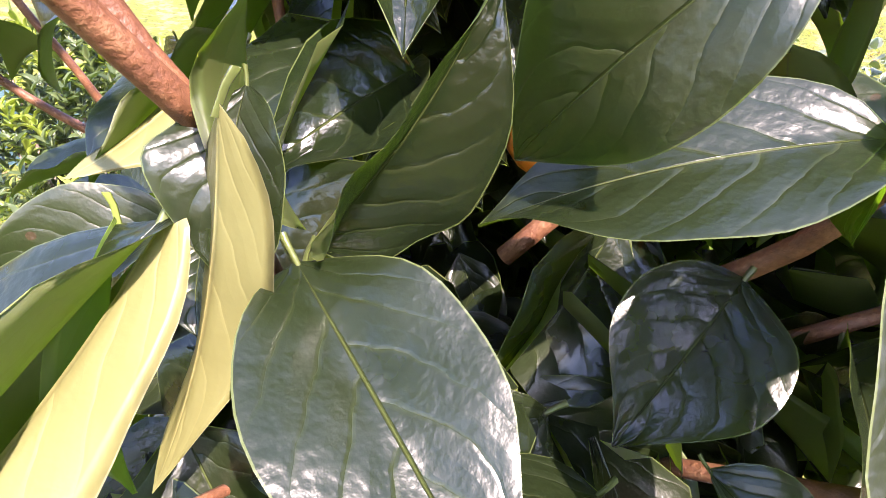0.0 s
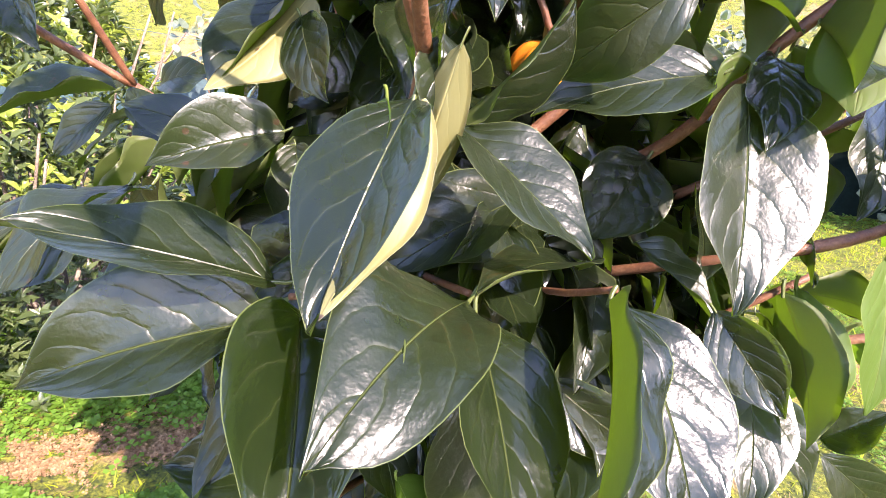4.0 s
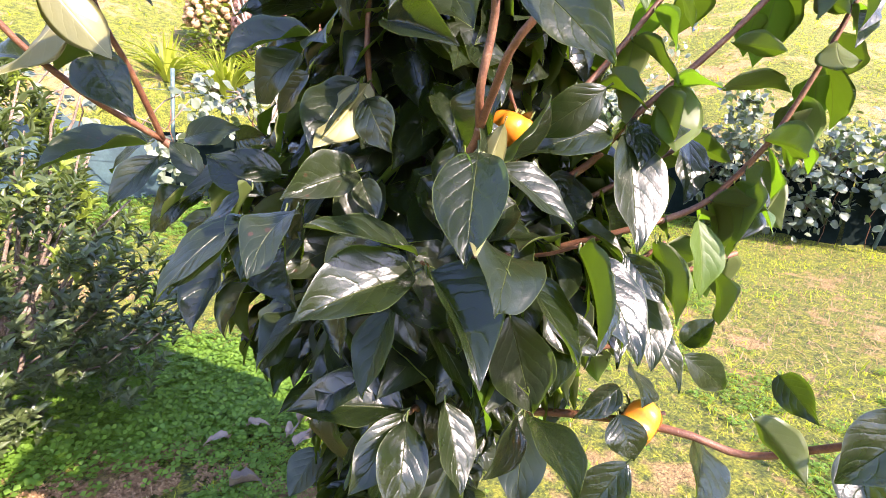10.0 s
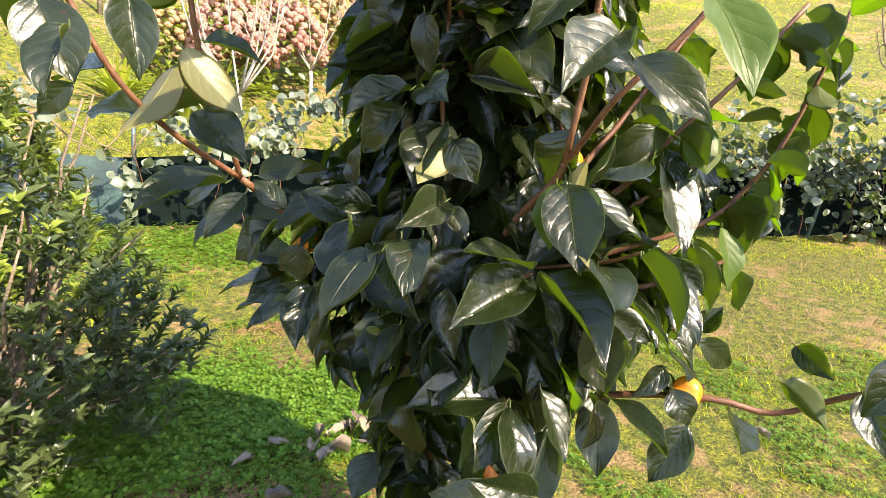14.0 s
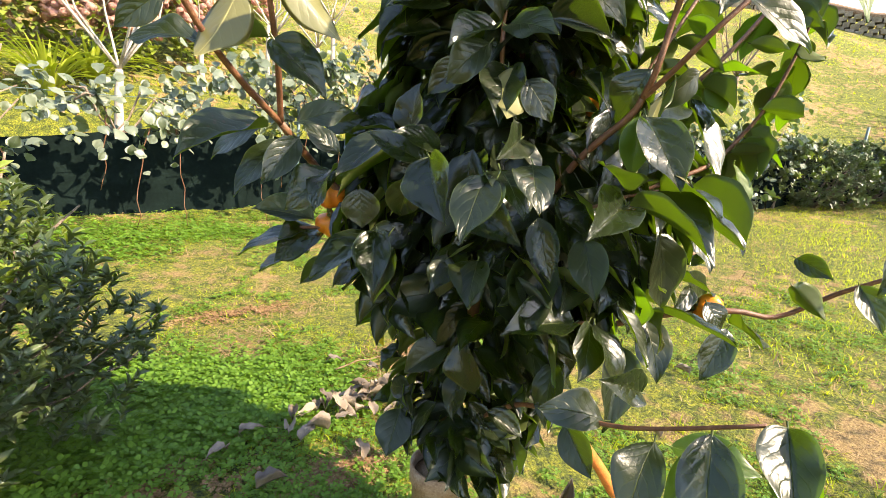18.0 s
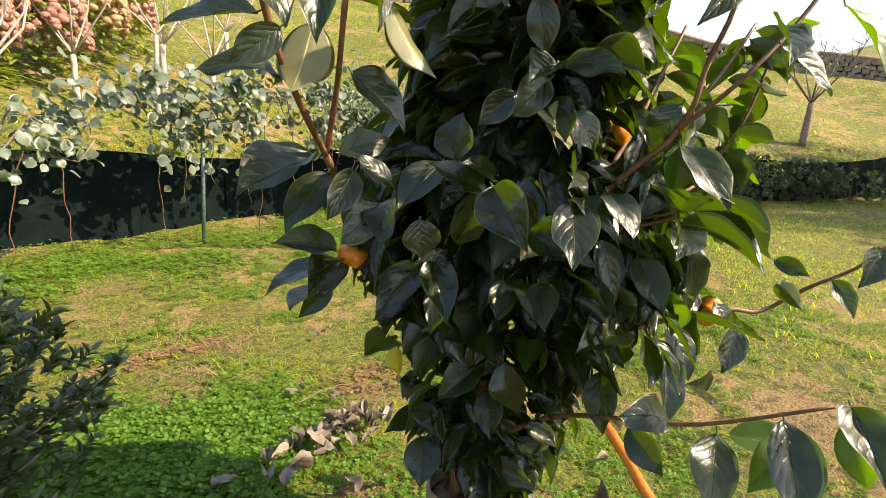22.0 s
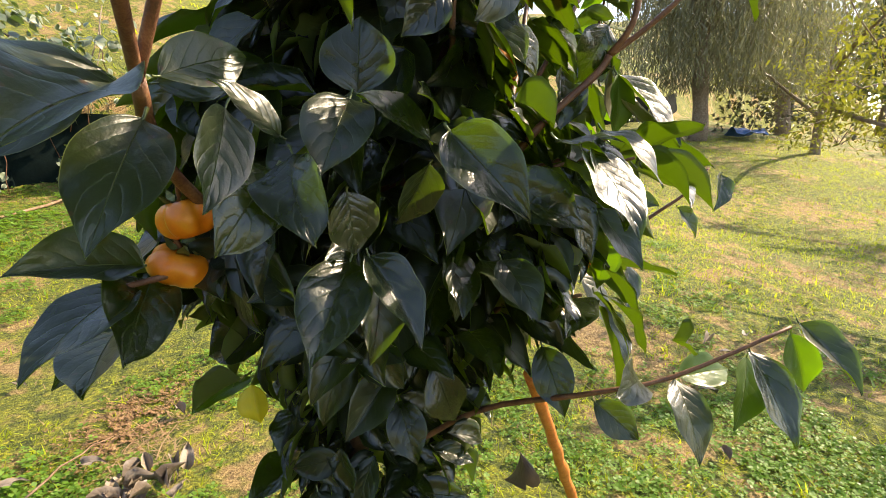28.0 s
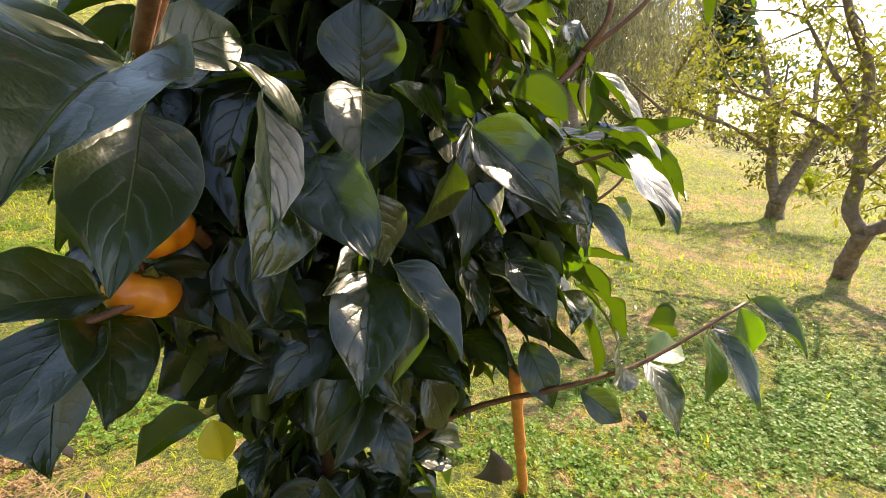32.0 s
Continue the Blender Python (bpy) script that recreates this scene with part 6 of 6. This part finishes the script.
def far_spot(rng):
    x, y = rng.uniform(2, 13), rng.uniform(-8.5, 4)
    return (x, y) if beyond_net(x, y) < -0.2 else None


def blade_tone(x, y, f):
    return 1 if f < 0.11 + max(0.0, dryness(x, y)) * 1.2 else 0


scatter("grass", "short green grass with dry straw between", 190000, lawn_spot, (0.016, 0.048), 0.0019, [GRASS, STRAW], 1, BLADES, blade_tone, (0.2, 1.35))
scatter("grass", "rough grass on the bank", 80000, bank_spot, (0.04, 0.10), 0.010, [GRASS, STRAW], 2, BLADES, blade_tone, (0.5, 1.4))
scatter("grass", "short grass of the far lawn", 120000, far_spot, (0.025, 0.065), 0.003, [GRASS, STRAW], 3, BLADES, blade_tone, (0.1, 1.0))


def tuft_spot(rng):
    a, r = rng.uniform(0, 6.283), 1.3 + 5.4 * rng.random() ** 0.8
    x, y = 0.4 + r * math.sin(a), 0.7 + r * math.cos(a)
    if beyond_net(x, y) > -0.1 or x < -1.4 or (x < -0.4 and y < 0.3) or noise.noise(Vector((x * 3.3, y * 3.3, 9))) + 0.4 * noise.noise(Vector((x * 9, y * 9, 4))) < 0.02 or dryness(x, y) > 0.3:
        return None
    return x, y


scatter("grass_tufts", "darker coarse tufts of grass in the lawn", 60000, tuft_spot, (0.02, 0.055), 0.0034, [CLOVER, GRASS, STRAW], 7, BLADES, lambda x, y, f: 0 if f < 0.5 else (1 if f < 0.85 else 2), (0.2, 1.1))


def straw_spot(rng):
    x, y = rng.uniform(-1.2, 4), rng.uniform(-2.5, 4.5)
    return (x, y) if dryness(x, y) > 0.02 and rng.random() < (0.8 if x > -0.45 else 0.3) else None


scatter("straw", "cut dry grass lying on the soil", 32000, straw_spot, (0.03, 0.07), 0.0016, [STRAW], 4, BLADES, lambda x, y, f: 0, (1.25, 1.6))


def mound_spot(rng):
    cx, cy, rx, ry = STRAW_SPOTS[rng.randrange(len(STRAW_SPOTS))]
    return cx + rng.gauss(0, 0.55) * rx, cy + rng.gauss(0, 0.55) * ry


scatter("straw", "heaps of cut dry grass on the lawn", 15000, mound_spot, (0.05, 0.12), 0.0019, [STRAW], 6, BLADES, lambda x, y, f: 0, (1.05, 1.62))


def clover_spot(rng):
    k = rng.random()
    if k < 0.17:
        x, y = rng.gauss(-0.60, 0.46), rng.gauss(1.70, 0.22)
    elif k < 0.24:
        x, y = rng.gauss(-0.62, 0.32), rng.gauss(0.95, 0.09)
    elif k < 0.33:
        x, y = rng.uniform(-3, 6.5), rng.gauss(4.75, 0.38)
    elif k < 0.39:
        x, y = rng.gauss(0.75, 0.35), rng.gauss(-1.25, 0.6)
    else:
        x, y = rng.uniform(-0.8, 3.6), rng.uniform(-1.5, 4.4)
        if noise.noise(Vector((x * 2.6, y * 2.6, 5))) + 0.5 * noise.noise(Vector((x * 8.0, y * 8.0, 1))) < -0.04 or dryness(x, y) > 0.22:
            return None
    return (x, y) if beyond_net(x, y) < -0.05 and noise.noise(Vector((x * 2.2, y * 2.2, 5))) > -0.28 else None


def clover_shape(seed):
    vs, fs, us, n = [], [], [], 0
    for k in range(3):
        a = k * 2.094 + seed
        c, s = math.cos(a), math.sin(a)
        pts = [(0, 0.02), (0.36, 0.46), (0, 0.70), (-0.36, 0.46)]
        v = [(x * c - y * s, 0.85, x * s + y * c) for x, y in pts]
        vs += [(x, h + 0.12 * (abs(x) + abs(z)), z) for x, h, z in v]
        fs.append((n, n + 1, n + 2, n + 3))
        us += [(0.5, 0), (0.9, 0.5), (0.5, 0.9), (0.1, 0.5)]
        n += 4
    return np.array(vs, float), np.array(fs, int), np.array(us, float), np.zeros(len(fs), int)


def low_scatter(name, label, count, place, size, mats, seed, category="clover"):
    rng = random.Random(seed)
    heap = Heap()
    shapes = [clover_shape(s) for s in (0.0, 0.7, 1.4)]
    for i in range(count):
        p = place(rng)
        if not p:
            continue
        s = rng.uniform(*size)
        g = on_ground(*p)
        tall = rng.uniform(0.6, 1.9)
        m = Matrix.Translation(g) @ pose(0, 0, 0, 90 + rng.uniform(-25, 25), rng.uniform(-25, 25), rng.uniform(0, 360)) @ Matrix.Diagonal((s, s * tall, s, 1))
        heap.add(shapes[rng.randrange(3)], m)
    return tagged(new(name, heap.mesh(name, mats)), label, category, kind="stuff")


def band_spot(rng):
    x, y = rng.uniform(-3.0, 6.0), rng.gauss(4.45, 0.42)
    return (x, y) if beyond_net(x, y) < -0.05 and noise.noise(Vector((x * 1.6, y * 1.6, 8))) > -0.22 else None


low_scatter("clover", "leafy weeds and clover along the net", 17000, band_spot, (0.018, 0.040), [CLOVER], 9)
def bare_spot(rng):
    x, y, rx, ry = BARE_SPOTS[rng.randrange(len(BARE_SPOTS))]
    x, y = x + rng.gauss(0, 0.5) * rx, y + rng.gauss(0, 0.5) * ry
    return (x, y) if noise.noise(Vector((x * 14, y * 14, 6))) > -0.2 else None


low_scatter("leaf_mould", "brown crumbled leaves and stems on bare soil", 15000, bare_spot, (0.005, 0.013), [MOULD], 16, "leaf mould")
low_scatter("clover", "broad clover leaves in the shade of the tree", 15000, lambda rng: (rng.gauss(-0.62, 0.36), rng.gauss(1.72, 0.19)), (0.016, 0.030), [CLOVER], 15)
low_scatter("clover", "dense low clover in the grass", 180000, clover_spot, (0.008, 0.020), [CLOVER], 5)
